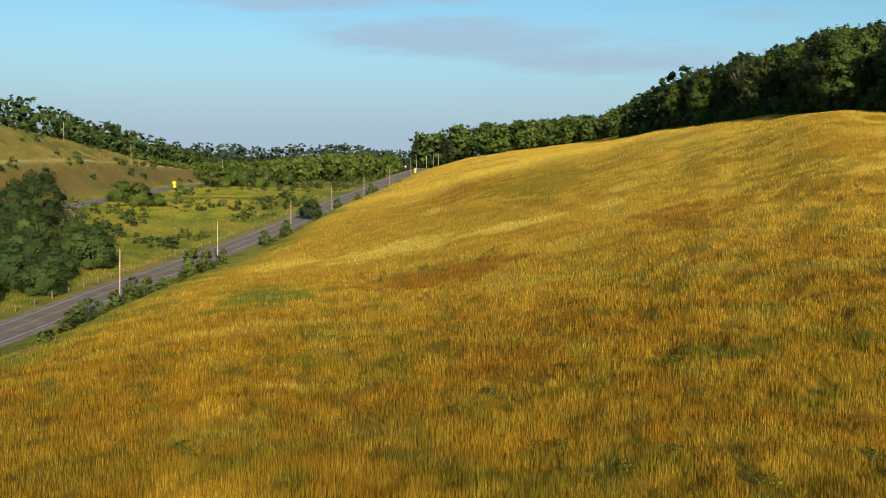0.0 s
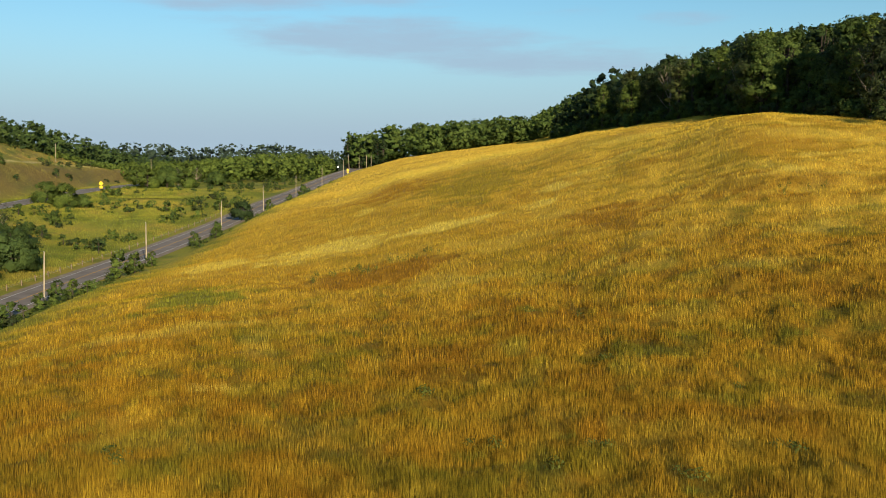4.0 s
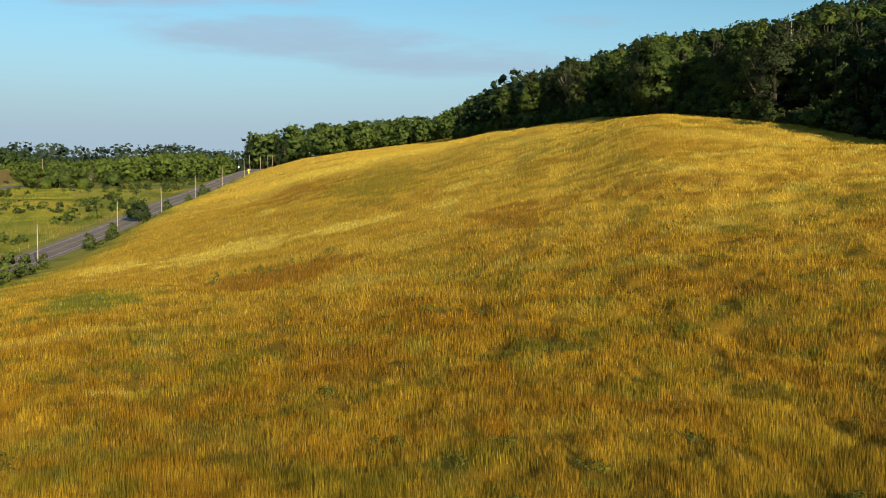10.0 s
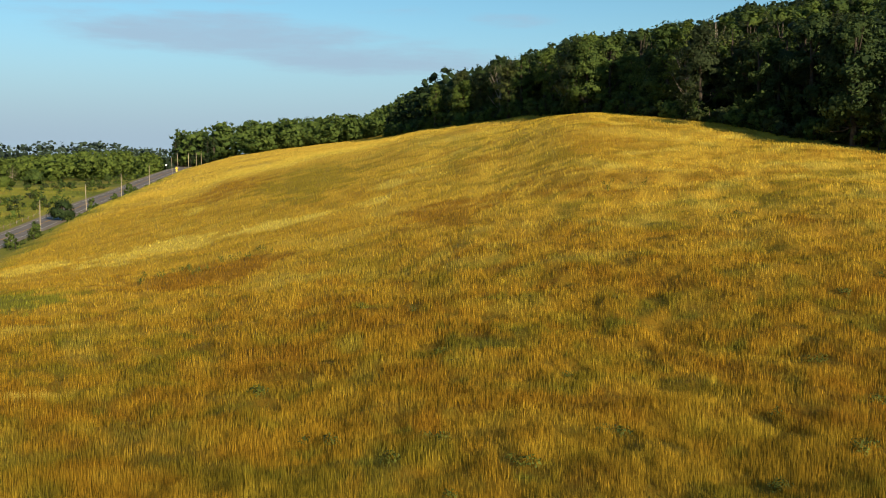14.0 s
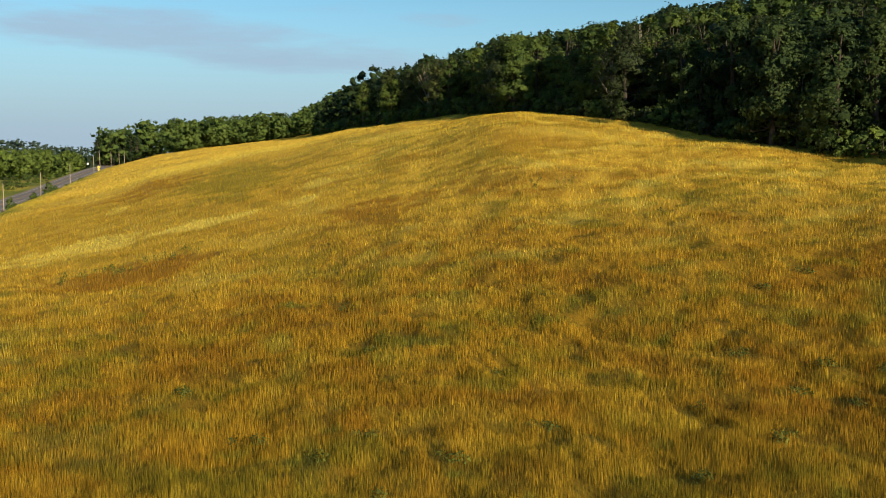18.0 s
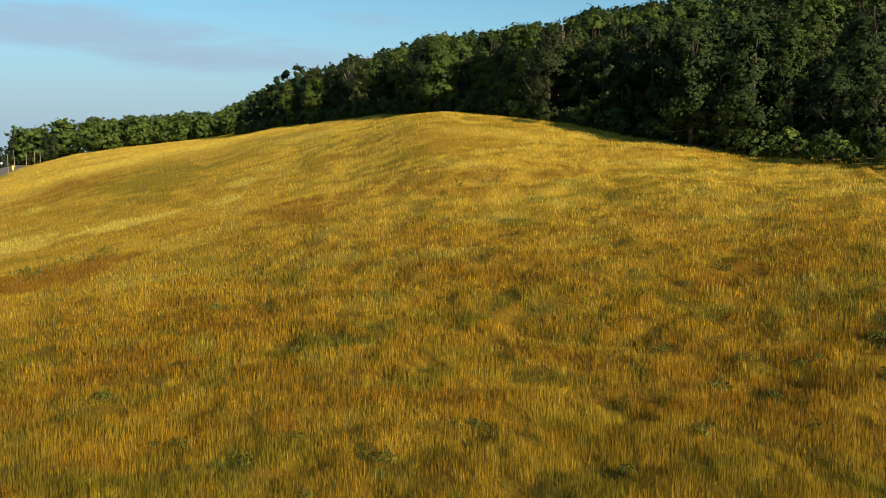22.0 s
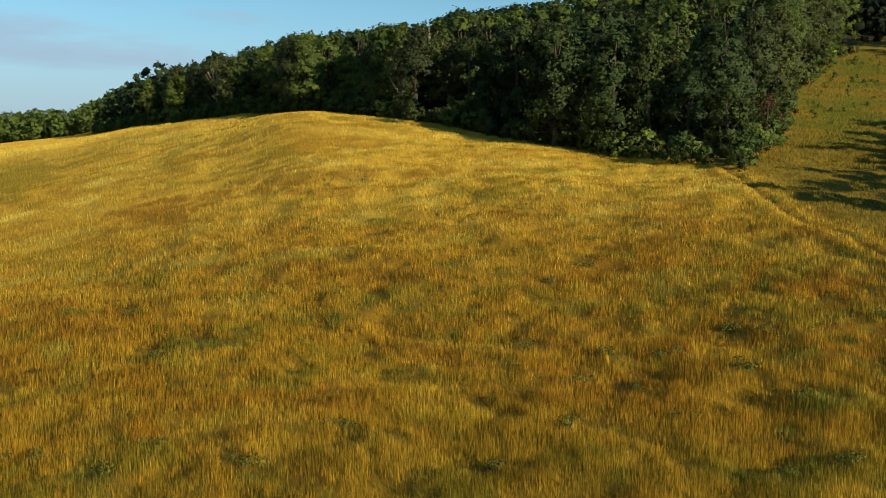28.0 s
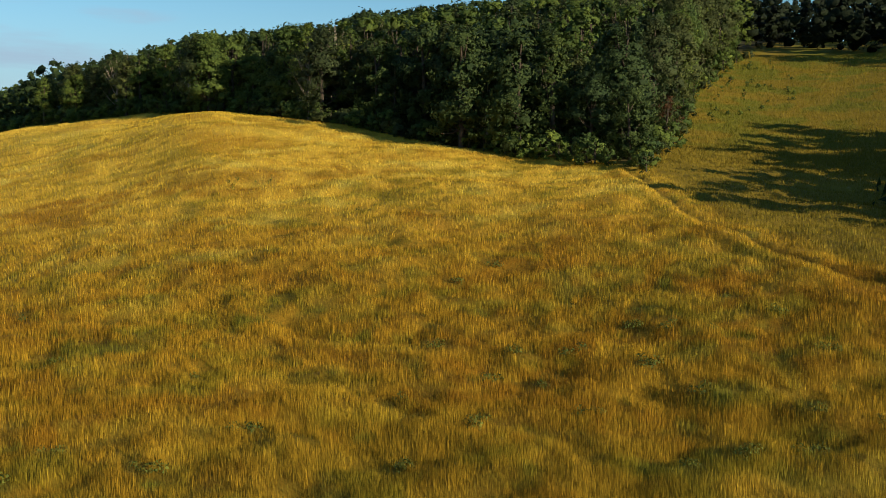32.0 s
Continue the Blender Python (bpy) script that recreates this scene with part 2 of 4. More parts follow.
ROAD_Y = (-300, 0, 80, 146, 187, 252, 317, 382, 447, 512, 575, 610, 650, 900)
ROAD_X = (-90, -72, -68, -64, -60.5, -55.5, -48.5, -42, -35, -27, -17, -12.5, -14, -60)
ROAD_Z = (-26, -25, -24.3, -23, -21.2, -19, -15.4, -11, -7.5, -2.9, 1.8, 3.4, 4.2, 5)
VALLEY_Z = (-28, -25, -24.3, -23, -21.2, -18.6, -15, -11, -7.5, -5, -3.6, -3, -2, 3)
HIGHWAY_X = -121.0


def road_x(y):
    return spline(ROAD_Y, ROAD_X, y)


def road_z(y):
    return spline(ROAD_Y, ROAD_Z, y)


def highway_z(y):
    return np.interp(y, (0, 150, 266, 440, 600, 900), (-22, -18, -12.6, -6.2, -3.5, 2))


def ditch_x(y):
    return spline((20, 52, 56, 62, 72, 84, 100, 121), (88, 84.3, 84, 85.4, 89.9, 95.3, 105, 120), y)


# last rise of the crest, in degrees of height seen from the hovering point, by bearing
CREST_AZ = (-2, 0.2, 1.6, 3.0, 5.9, 8.8, 11.9, 13.4, 15.0, 16.5, 18.1, 19.7, 21.3, 23.2, 25.2, 27.7, 30.9, 34.1, 37.2, 40)
CREST_UP = (0, 0.13, 0.27, 0.26, 0.2, 0.08, 0.08, -0.08, -0.15, -0.22, -0.06, 0.14, 0.12, -0.02, -0.0, 0.08, 0.14, 0.22, 0.08, 0)
# height of the tree tops against the sky, in degrees, by bearing: the wood on the hill, and the far side of the valley
TOP_AZ = (-4, -1.6, 1.1, 3.6, 5.8, 7.4, 9.3, 10.2, 11.2, 12.5, 13.8, 15.4, 16.5, 18.2, 20.1, 21.4, 22.6, 24.8, 26, 28.1, 29.6, 31, 33.7, 40, 50)
TOP_UP = (2.2, 2.5, 3.0, 3.0, 3.2, 3.4, 3.5, 4.0, 4.6, 5.4, 6.0, 6.1, 6.6, 7.0, 7.55, 7.7, 8.0, 7.85, 8.45, 8.35, 9.2, 9.1, 9.4, 10.2, 10.5)
BANK_AZ, BANK_UP = (-28, -23.7, -22.3, -21.4, -20.1, -18.7, -17.7, -16.7, -15.5, -14, -12), (4.6, 4.3, 4.25, 3.75, 3.5, 3.1, 2.7, 2.45, 2.1, 1.5, 1.1)
RIDGE_AZ, RIDGE_UP = (-30, -15.3, -13.3, -10.9, -9.4, -8.5, -6.3, -4.7, -3.8, -2.5, 2), (2.0, 2.05, 2.0, 1.72, 1.6, 1.82, 1.9, 1.72, 1.5, 1.45, 1.4)
VALLEY_AZ, VALLEY_UP = (-25, -16, -13.4, -11, -8, -5, -3, 0), (0.3, 0.45, 0.8, 0.85, 1.1, 1.35, 1.2, 1.2)


def headroom(x, y, az, up):
    """How tall a tree may grow at (x, y) without rising over a line of tree tops."""
    line = np.interp(np.degrees(np.arctan2(x, y)), az, up)
    return np.hypot(x, y) * np.tan(np.radians(line)) - (land(x, y) - EYE + 0.4)


def hill(x, y):
    az, d = np.degrees(np.arctan2(x, y)), np.hypot(x, y)
    keys = sorted(SECTIONS)
    table = np.array([spline(STATIONS, SECTIONS[k], d) for k in keys])
    keys = np.array(keys, float)
    k = np.clip(np.searchsorted(keys, az) - 1, 0, len(keys) - 2)
    s = (az - keys[k]) / (keys[k + 1] - keys[k])
    lo, hi = np.clip(k - 1, 0, None), np.clip(k + 2, None, len(keys) - 1)

    def pick(i):
        return np.take_along_axis(table, i[None], 0)[0]
    a, b = pick(k), pick(k + 1)
    w = keys[k + 1] - keys[k]
    ma = (b - pick(lo)) / (keys[k + 1] - keys[lo]) * w
    mb = (pick(hi) - a) / (keys[hi] - keys[k]) * w
    z = a * (1 + 2 * s) * (1 - s) ** 2 + b * s * s * (3 - 2 * s) + ma * s * (1 - s) ** 2 - mb * s * s * (1 - s)
    return z + np.radians(spline(CREST_AZ, CREST_UP, az)) * d * smooth(d, 90, 260)


def land(x, y):
    """Height of the ground."""
    x, y = np.atleast_1d(np.asarray(x, float)), np.atleast_1d(np.asarray(y, float))
    d = np.hypot(x, y)
    u = x - road_x(y)
    z = hill(x, y)
    # valley on the far side of the road, rising to the highway and the cut bank behind it
    hz = highway_z(y)
    t = np.clip((x - HIGHWAY_X) / (road_x(y) - HIGHWAY_X), 0, 1)
    v = spline(ROAD_Y, VALLEY_Z, y) * t + hz * (1 - t) - 1.2 * np.sin(np.pi * t) * (y < 400)
    tall = np.interp(y, (100, 300, 440, 540, 640, 800), (24, 33, 28, 21, 13, 6))
    w = -132 - x
    bank = 0.42 * smooth(w, 0, 22) + 0.05 * smooth(w, 22, 30) + 0.53 * smooth(w, 28, 66)
    v = v + tall * bank + 0.11 * np.clip(w - 66, 0, 170)
    z = z + (v - z) * smooth(-u, -16, 6)
    # the road's bed
    z = z + (road_z(y) - z) * (1 - smooth(np.abs(u), 5.6, 15)) * (1 - smooth(y, 640, 720))
    z = z + (hz - z) * (1 - smooth(np.abs(x - HIGHWAY_X), 7, 13)) * smooth(-u, 10, 20) * (1 - smooth(y, 600, 700))
    # ditch down the slope, with a low bank of spoil on its near side
    side = x - ditch_x(y)
    run = smooth(y, 24, 34) * (1 - smooth(y, 116, 124))
    z = z + run * (-0.45 * np.exp(-(side / 0.8) ** 2) + 0.3 * np.exp(-((side + 2.6) / 1.2) ** 2))
    # far country
    far = smooth(d, 620, 900)
    ridge = 33 * np.exp(-((y - 1650) / 260) ** 2) * smooth(-x, -200, 120) * smooth(x, -1500, -500)
    ridge = ridge + 16 * np.exp(-((y - 1000) / 170) ** 2) * smooth(-x, 210, 420)
    ridge = ridge + 45 * smooth(x, 100, 600) + 40 * smooth(-x, 500, 900) - 12 * smooth(-y, 100, 700)
    z = z * (1 - far) + (ridge - 4) * far
    z = z + (grid_noise(x, y, 17, 3) - 0.5) * 0.9 * smooth(np.abs(u), 12, 30) * smooth(np.abs(x - HIGHWAY_X), 10, 20)
    # tussocks and hummocks of the meadow
    p, q = upslope(x, y)
    lumps = (grid_noise(p, q, 4.2, 41) - 0.5) * 0.9 + (grid_noise(p, q, 1.8, 42) - 0.5) * 0.4
    z = z + lumps * smooth(u, 10, 20) * (1 - smooth(d, 130, 230))
    return z + EYE


def land_at(x, y):
    return float(land(x, y)[0])


# ---- colour of the sward ----
GOLD, OCHRE, OLIVE = np.array((0.385, 0.222, 0.018)), np.array((0.31, 0.155, 0.012)), np.array((0.215, 0.18, 0.016))
PALE, GREEN, RUSSET = np.array((0.68, 0.50, 0.085)), np.array((0.135, 0.155, 0.02)), np.array((0.29, 0.135, 0.012))
SWATHES = []


def swathe(x, y, across, deep, colour, amount):
    """A patch of grass of its own colour: its middle, its half widths across and up the slope."""
    SWATHES.append((x, y, across, deep, colour, amount))


swathe(24, 241, 14.0, 34.0, OLIVE, 0.55)
swathe(3, 279, 11.0, 30.0, RUSSET, 0.6)
swathe(15, 181, 9.8, 5.5, PALE, 0.9)
swathe(-8, 184, 13.5, 11.0, PALE, 0.85)
swathe(-29, 187, 7.5, 12.0, PALE, 0.7)
swathe(-2, 237, 2.4, 8.2, PALE, 0.6)
swathe(30, 181, 3.9, 4.8, PALE, 0.8)
swathe(36, 201, 3.5, 4.2, PALE, 0.7)
swathe(-2, 149, 14.4, 10.2, RUSSET, 0.75)
swathe(36, 152, 6.2, 10.5, RUSSET, 0.6)
swathe(-4, 97, 3.3, 4.8, OLIVE, 0.55)
swathe(5, 89, 5.1, 9.2, RUSSET, 0.5)
swathe(31, 95, 4.6, 2.8, PALE, 0.15)
swathe(-12, 100, 2.0, 5.0, PALE, 0.25)
swathe(68, 261, 11.4, 9.8, PALE, 0.5)
swathe(85, 190, 10.0, 5.5, PALE, 0.5)
swathe(-24, 139, 8, 12.0, np.array((0.20, 0.21, 0.025)), 0.85)
swathe(-33, 150, 10, 6, OLIVE, 0.7)
swathe(-13, 81, 2.6, 1.0, PALE, 0.7)
swathe(-22, 112, 12, 2.4, PALE, 0.35)
swathe(20, 84, 5, 3.0, GREEN, 0.45)
swathe(24, 330, 30, 36, PALE, 0.7)
swathe(-6, 300, 10, 25, PALE, 0.35)
swathe(70, 190, 22, 30, GOLD, 0.25)
swathe(60, 150, 24, 8, RUSSET, 0.45)


def sward(x, y):
    """Tint of the grass at each place: gold seed heads, ochre and olive patches, pale swathes, green verges."""
    u = x - road_x(y)
    out = np.empty(x.shape + (3,))
    out[:] = GOLD

    def lay(colour, amount):
        a = np.clip(amount, 0, 1)[..., None]
        out[:] = out * (1 - a) + np.array(colour) * a
    p, q = upslope(x, y)
    n1, n2, n3 = grid_noise(x, y, 26, 1), grid_noise(p, q, 7, 2), grid_noise(p, q, 2.6, 4)
    n4, n5 = grid_noise(x, y, 14, 5), grid_noise(p, q, 4, 6)
    n6, n7 = grid_noise(p, q, 1.3, 14), grid_noise(p, q, 6, 15)
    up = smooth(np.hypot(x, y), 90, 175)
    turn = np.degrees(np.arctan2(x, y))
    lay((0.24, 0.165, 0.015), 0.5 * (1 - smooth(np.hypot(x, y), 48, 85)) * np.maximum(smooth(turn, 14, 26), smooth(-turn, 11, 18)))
    # paler straw up the slope, brightened too for the sun facing it
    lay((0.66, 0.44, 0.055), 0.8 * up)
    lay(OCHRE, smooth(0.2 * n1 + 0.3 * n2 + 0.28 * n3 + 0.22 * n6, 0.42, 0.6) * (0.8 - 0.25 * up))
    lay(OLIVE, smooth(0.2 * n4 + 0.3 * n5 + 0.28 * n3 + 0.22 * n6, 0.47, 0.64) * (0.72 - 0.08 * up))
    lay(PALE, smooth(0.4 * grid_noise(x, y * 2.0, 12, 8) + 0.4 * n5 + 0.2 * n6, 0.58, 0.76) * (0.14 + 0.6 * up))
    lay(RUSSET, smooth(0.6 * n7 + 0.4 * n6, 0.62, 0.8) * 0.45)
    lay(GREEN, smooth(grid_noise(p, q, 2.0, 9) * 0.5 + n4 * 0.15 + n6 * 0.35, 0.66, 0.8) * 0.6 * (1 - 0.6 * up))
    # pale straw of the far crest, with aerial haze mixed into it
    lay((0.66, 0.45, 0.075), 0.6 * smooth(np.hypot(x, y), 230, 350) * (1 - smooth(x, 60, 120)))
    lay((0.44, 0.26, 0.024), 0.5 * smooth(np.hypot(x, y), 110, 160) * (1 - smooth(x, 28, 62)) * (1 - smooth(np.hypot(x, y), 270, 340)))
    lay((0.52, 0.33, 0.03), 0.55 * smooth(0.5 * grid_noise(p, q, 3.2, 61) + 0.3 * n6 + 0.2 * n2, 0.56, 0.7) * (1 - 0.7 * up))
    wob = (n3 - 0.5) * 0.9 + (n2 - 0.5) * 0.7 + (n6 - 0.5) * 0.5
    for px, py, across, deep, colour, amount in SWATHES:
        d = math.hypot(px, py)
        rx, ry = px / d, py / d
        dr, dt = (x - px) * rx + (y - py) * ry, (x - px) * ry - (y - py) * rx
        lay(colour, amount * smooth(1.1 - np.sqrt((dt / across) ** 2 + (dr / deep) ** 2) + wob * 1.0, 0.0, 0.5))
    # brush in the ditch
    dt = np.abs(x - ditch_x(y)) + (y < 24) * 9.0 + (y > 124) * 9.0
    lay((0.07, 0.065, 0.018), 0.6 * (1 - smooth(dt + n6 * 1.2, 0.5, 1.5)))
    # upper field past the ditch: one darker olive-brown tint
    lay((0.2, 0.148, 0.02), 0.9 * smooth(x - ditch_x(np.minimum(y, 121)), 1, 8) * smooth(x, 84, 92))
    lay(GREEN, smooth(x, 135, 165) * smooth(y, 100, 160) * smooth(n2 * 0.6 + n3 * 0.4, 0.42, 0.6) * 0.7)
    # valley and verges
    valley = smooth(-u, -20 - 8 * n2, -9)
    lay((0.205, 0.235, 0.034), valley * (0.75 + 0.25 * n2))
    lay(GREEN, valley * smooth(n2 * 0.6 + n3 * 0.4, 0.45, 0.7) * 0.75)
    lay((0.37, 0.28, 0.05), valley * smooth(n4 * 0.6 + n5 * 0.4, 0.55, 0.76) * 0.7)
    cut = valley * smooth(-x, 128, 136) * (1 - smooth(-x, 215, 240))
    lay((0.26, 0.205, 0.06), cut * (0.5 + 0.4 * n2))
    lay((0.13, 0.16, 0.035), cut * smooth(n5 * 0.5 + n1 * 0.5, 0.45, 0.65) * 0.8)
    lay((0.46, 0.30, 0.08), cut * smooth(n7 * 0.5 + n3 * 0.5, 0.55, 0.7) * 0.7 * smooth(-x, 160, 170))
    lay((0.17, 0.115, 0.05), cut * smooth(-x, 134, 139) * (1 - smooth(-x + 8 * n2, 152, 160)) * (0.3 + 0.5 * n5))
    lay((0.38, 0.32, 0.16), cut * np.exp(-((x + 158) / 2.2) ** 2))
    woods = smooth(np.hypot(x, y), 620, 700)
    lay((0.05, 0.07, 0.02), woods)
    lay((0.06, 0.055, 0.025), smooth(in_wood(x, y), 0, 5))
    return out


EDGE_A, EDGE_B = np.array([121.0, 127.0]), np.array([77.0, 425.0])      # the wood's edge along the meadow


def in_wood(x, y):
    """Distance into the wood behind the meadow's edge, negative outside it."""
    d = (EDGE_B - EDGE_A) / np.linalg.norm(EDGE_B - EDGE_A)
    into, along = (x - EDGE_A[0]) * d[1] - (y - EDGE_A[1]) * d[0], (x - EDGE_A[0]) * d[0] + (y - EDGE_A[1]) * d[1]
    into = into - 2.4 * np.sin(along / 8.3 + 0.6) - 1.6 * np.sin(along / 3.7)
    bearing, dist = np.degrees(np.arctan2(x, y)), np.hypot(x, y)
    side = np.radians(45.6 + 0.031 * np.clip(dist - 168, 0, 400) - bearing) * dist
    return np.minimum(np.minimum(into, side), 460 - dist)

# ---- ground sheet ----
def mesh_from(name, verts, faces, material_, smooth_faces=False):
    me = bpy.data.meshes.new(name)
    verts, faces = np.asarray(verts, np.float32), np.asarray(faces, np.int32)
    me.vertices.add(len(verts))
    me.vertices.foreach_set("co", verts.ravel())
    n = faces.shape[1]
    me.loops.add(faces.size)
    me.loops.foreach_set("vertex_index", faces.ravel())
    me.polygons.add(len(faces))
    me.polygons.foreach_set("loop_start", np.arange(0, faces.size, n, dtype=np.int32))
    if smooth_faces:
        me.polygons.foreach_set("use_smooth", np.ones(len(faces), bool))
    me.update(calc_edges=True)
    if material_:
        me.materials.append(material_)
    return me


def set_tint(me, rgb):
    at = me.color_attributes.new("tint", "FLOAT_COLOR", "POINT")
    at.data.foreach_set("color", np.concatenate([rgb, np.ones((len(rgb), 1))], 1).astype(np.float32).ravel())


def build_ground():
    az = np.radians(np.concatenate([np.arange(-180, -40, 5.0), np.arange(-40, 75, 0.34), np.arange(75, 180, 5.0)]))
    d = np.concatenate([0.05 * 1.1 ** np.arange(0, 70), np.arange(41, 130, 0.75), np.arange(130, 300, 1.7), 300 * 1.028 ** np.arange(0, 102)])
    a, r = np.meshgrid(az, d, indexing="ij")
    x, y = np.sin(a) * r + 0.4, np.cos(a) * r - 0.6
    z = land(x.ravel(), y.ravel())
    # the soil lies below the tops of the tussocks
    z = z - 0.26 * smooth(x.ravel() - road_x(y.ravel()), 12, 18) * (1 - smooth(in_wood(x.ravel(), y.ravel()), 0, 3)) * (1 - smooth(np.hypot(x, y).ravel(), 330, 360))
    verts = np.stack([x.ravel(), y.ravel(), z], 1)
    na, nd = len(az), len(d)
    i = np.arange(na)[:, None]
    j = np.arange(nd - 1)[None]
    i2 = (i + 1) % na
    faces = np.stack([i * nd + j, i * nd + j + 1, i2 * nd + j + 1, i2 * nd + j], -1).reshape(-1, 4)
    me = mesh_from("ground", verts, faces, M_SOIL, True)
    # ground tint darkened, most within 90 m, for shade between the stems
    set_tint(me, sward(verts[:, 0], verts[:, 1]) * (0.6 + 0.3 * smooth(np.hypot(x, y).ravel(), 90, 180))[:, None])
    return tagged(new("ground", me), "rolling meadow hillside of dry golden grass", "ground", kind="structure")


build_ground()


def strip(name, centre, half_lo, half_hi, lift, mat, ys, dash=None):
    """A band along a road, between two offsets from its centre line."""
    ys = np.asarray(ys, float)
    cx = centre(ys)
    dx = np.gradient(cx, ys)
    nx, ny = 1 / np.sqrt(1 + dx * dx), -dx / np.sqrt(1 + dx * dx)
    cols = []
    for o in np.linspace(half_lo, half_hi, 5 if half_hi - half_lo > 1 else 2):
        px, py = cx + nx * o, ys + ny * o
        cols.append(np.stack([px, py, lift(ys) + 0.0 * px], 1))
    n, m = len(ys), len(cols)
    verts = np.concatenate(cols)
    j, c = np.meshgrid(np.arange(n - 1), np.arange(m - 1), indexing="ij")
    if dash:
        keep = ((ys[:-1] // dash[0]) % dash[1] == 0)[j.ravel()]
    else:
        keep = np.ones(j.size, bool)
    faces = np.stack([c * n + j, (c + 1) * n + j, (c + 1) * n + j + 1, c * n + j + 1], -1).reshape(-1, 4)[keep]
    return mesh_from(name, verts, faces, mat, True)


RY = np.arange(-120, 660, 3.0)


def road_top(lift):
    return lambda y: road_z(y) + EYE + lift


def lift_over(lift):
    return lambda y: highway_z(y) + EYE + lift


road = tagged(new("road", strip("road", road_x, -3.9, 3.9, road_top(0.10), M_ASPHALT, RY)), "two-lane grey asphalt country road", "road", kind="structure")
verge = new("gravel_shoulder", strip("gravel_shoulder", road_x, -5.4, 5.4, road_top(0.06), M_GRAVEL, RY))
verge.parent = road
for off in (-3.45, 3.35):
    ob = new("edge_line", strip("edge_line", road_x, off, off + 0.16, road_top(0.108), M_WHITE, RY))
    ob.parent = road
for off in (-0.2, 0.08):
    ob = new("centre_line", strip("centre_line", road_x, off, off + 0.13, road_top(0.108), M_YELLOW, RY))
    ob.parent = road
HY = np.arange(60, 620, 4.0)
highway = tagged(new("highway", strip("highway", lambda y: HIGHWAY_X + 0 * y, -5.2, 5.2, lift_over(0.10), M_ASPHALT, HY)), "wide asphalt highway below a cut bank", "road", kind="structure")
for off in (-4.4, 4.2):
    ob = new("edge_line", strip("edge_line", lambda y: HIGHWAY_X + 0 * y, off, off + 0.18, lift_over(0.108), M_WHITE, HY))
    ob.parent = highway

# ---- trees ----
def frame_axes(n):
    """Two axes across each of the directions n."""
    a = np.cross(n, np.where(np.abs(n[:, 2:]) < 0.9, [[0, 0, 1.0]], [[1.0, 0, 0]]))
    a /= np.linalg.norm(a, axis=1, keepdims=True) + 1e-9
    return a, np.cross(n, a)


def leaf_cards(rng, centres, normals, size):
    """A crown's leaves: one small pointed clump of leaves for each centre."""
    out = normals / (np.linalg.norm(normals, axis=1, keepdims=True) + 1e-9)
    n = out + rng.normal(0, 0.45, normals.shape)
    n /= np.linalg.norm(n, axis=1, keepdims=True) + 1e-9
    a, b = frame_axes(n)
    turn = rng.uniform(0, 2 * np.pi, len(n))[:, None]
    a, b = a * np.cos(turn) + b * np.sin(turn), b * np.cos(turn) - a * np.sin(turn)
    s = (size * rng.uniform(0.55, 1.4, len(n)))[:, None]
    soft = out * 0.55 + n * 0.65
    v = np.stack([centres + a * s * 1.15, centres - a * s * 0.5 + b * s * 0.75, centres - a * s * 0.6 - b * s * 0.7], 1).reshape(-1, 3)
    return v, np.arange(len(v)).reshape(-1, 3), np.repeat(soft / np.linalg.norm(soft, axis=1, keepdims=True), 3, 0)


def round_off(me, normals):
    """Lets the clumps of a crown shade as one rounded mass."""
    me.normals_split_custom_set_from_vertices(normals.tolist())
    return me


def ball(level):
    bm = bmesh.new()
    bmesh.ops.create_icosphere(bm, subdivisions=level, radius=1.0)
    v = np.array([p.co[:] for p in bm.verts])
    f = np.array([[p.index for p in q.verts] for q in bm.faces])
    bm.free()
    return v, f


CORE = ball(1)


def crown_mesh(name, rng, c, r, leaves, size, core, mat, dense=0.0, lean=None):
    """A crown: each lobe an uneven inner mass of foliage, hidden in sprays of small leaves that fray its outline. lean: how far each lobe sits from the middle of its tree, which rounds the tree as a whole."""
    k, flat, twigs = len(c), np.array([1, 1, 0.78]), max(3, leaves // 8)
    d = rng.normal(0, 1, (k, twigs, 3))
    d /= np.linalg.norm(d, axis=2, keepdims=True)
    reach = rng.uniform(0.35 + 0.2 * dense, 1.15 - 0.13 * dense, (k, twigs, 1))
    pick = np.arange(leaves) % twigs
    way = d[:, pick] * reach[:, pick] + rng.normal(0, 0.2, (k, leaves, 3))
    p = c[:, None] + way * r[:, None, None] * flat
    v, f, n = leaf_cards(rng, p.reshape(-1, 3), (way * 0.6 + lean[:, None] * 1.1 + [0, 0, 0.2]).reshape(-1, 3), size)
    if core:
        bv, bf = CORE
        w = c[:, None] + bv[None] * r[:, None, None] * rng.uniform(0.12 + 0.4 * dense, 0.5 + 0.42 * dense, (k, len(bv), 1)) * flat
        g = bf[None] + np.arange(k)[:, None, None] * len(bv) + len(v)
        m = (bv[None] * 0.5 + lean[:, None] * 1.1 + [0, 0, 0.15]).reshape(-1, 3)
        v, f, n = np.concatenate([v, w.reshape(-1, 3)]), np.concatenate([f, g.reshape(-1, 3)]), np.concatenate([n, m / np.linalg.norm(m, axis=1, keepdims=True)])
    return round_off(mesh_from(name, v, f, mat, True), n)


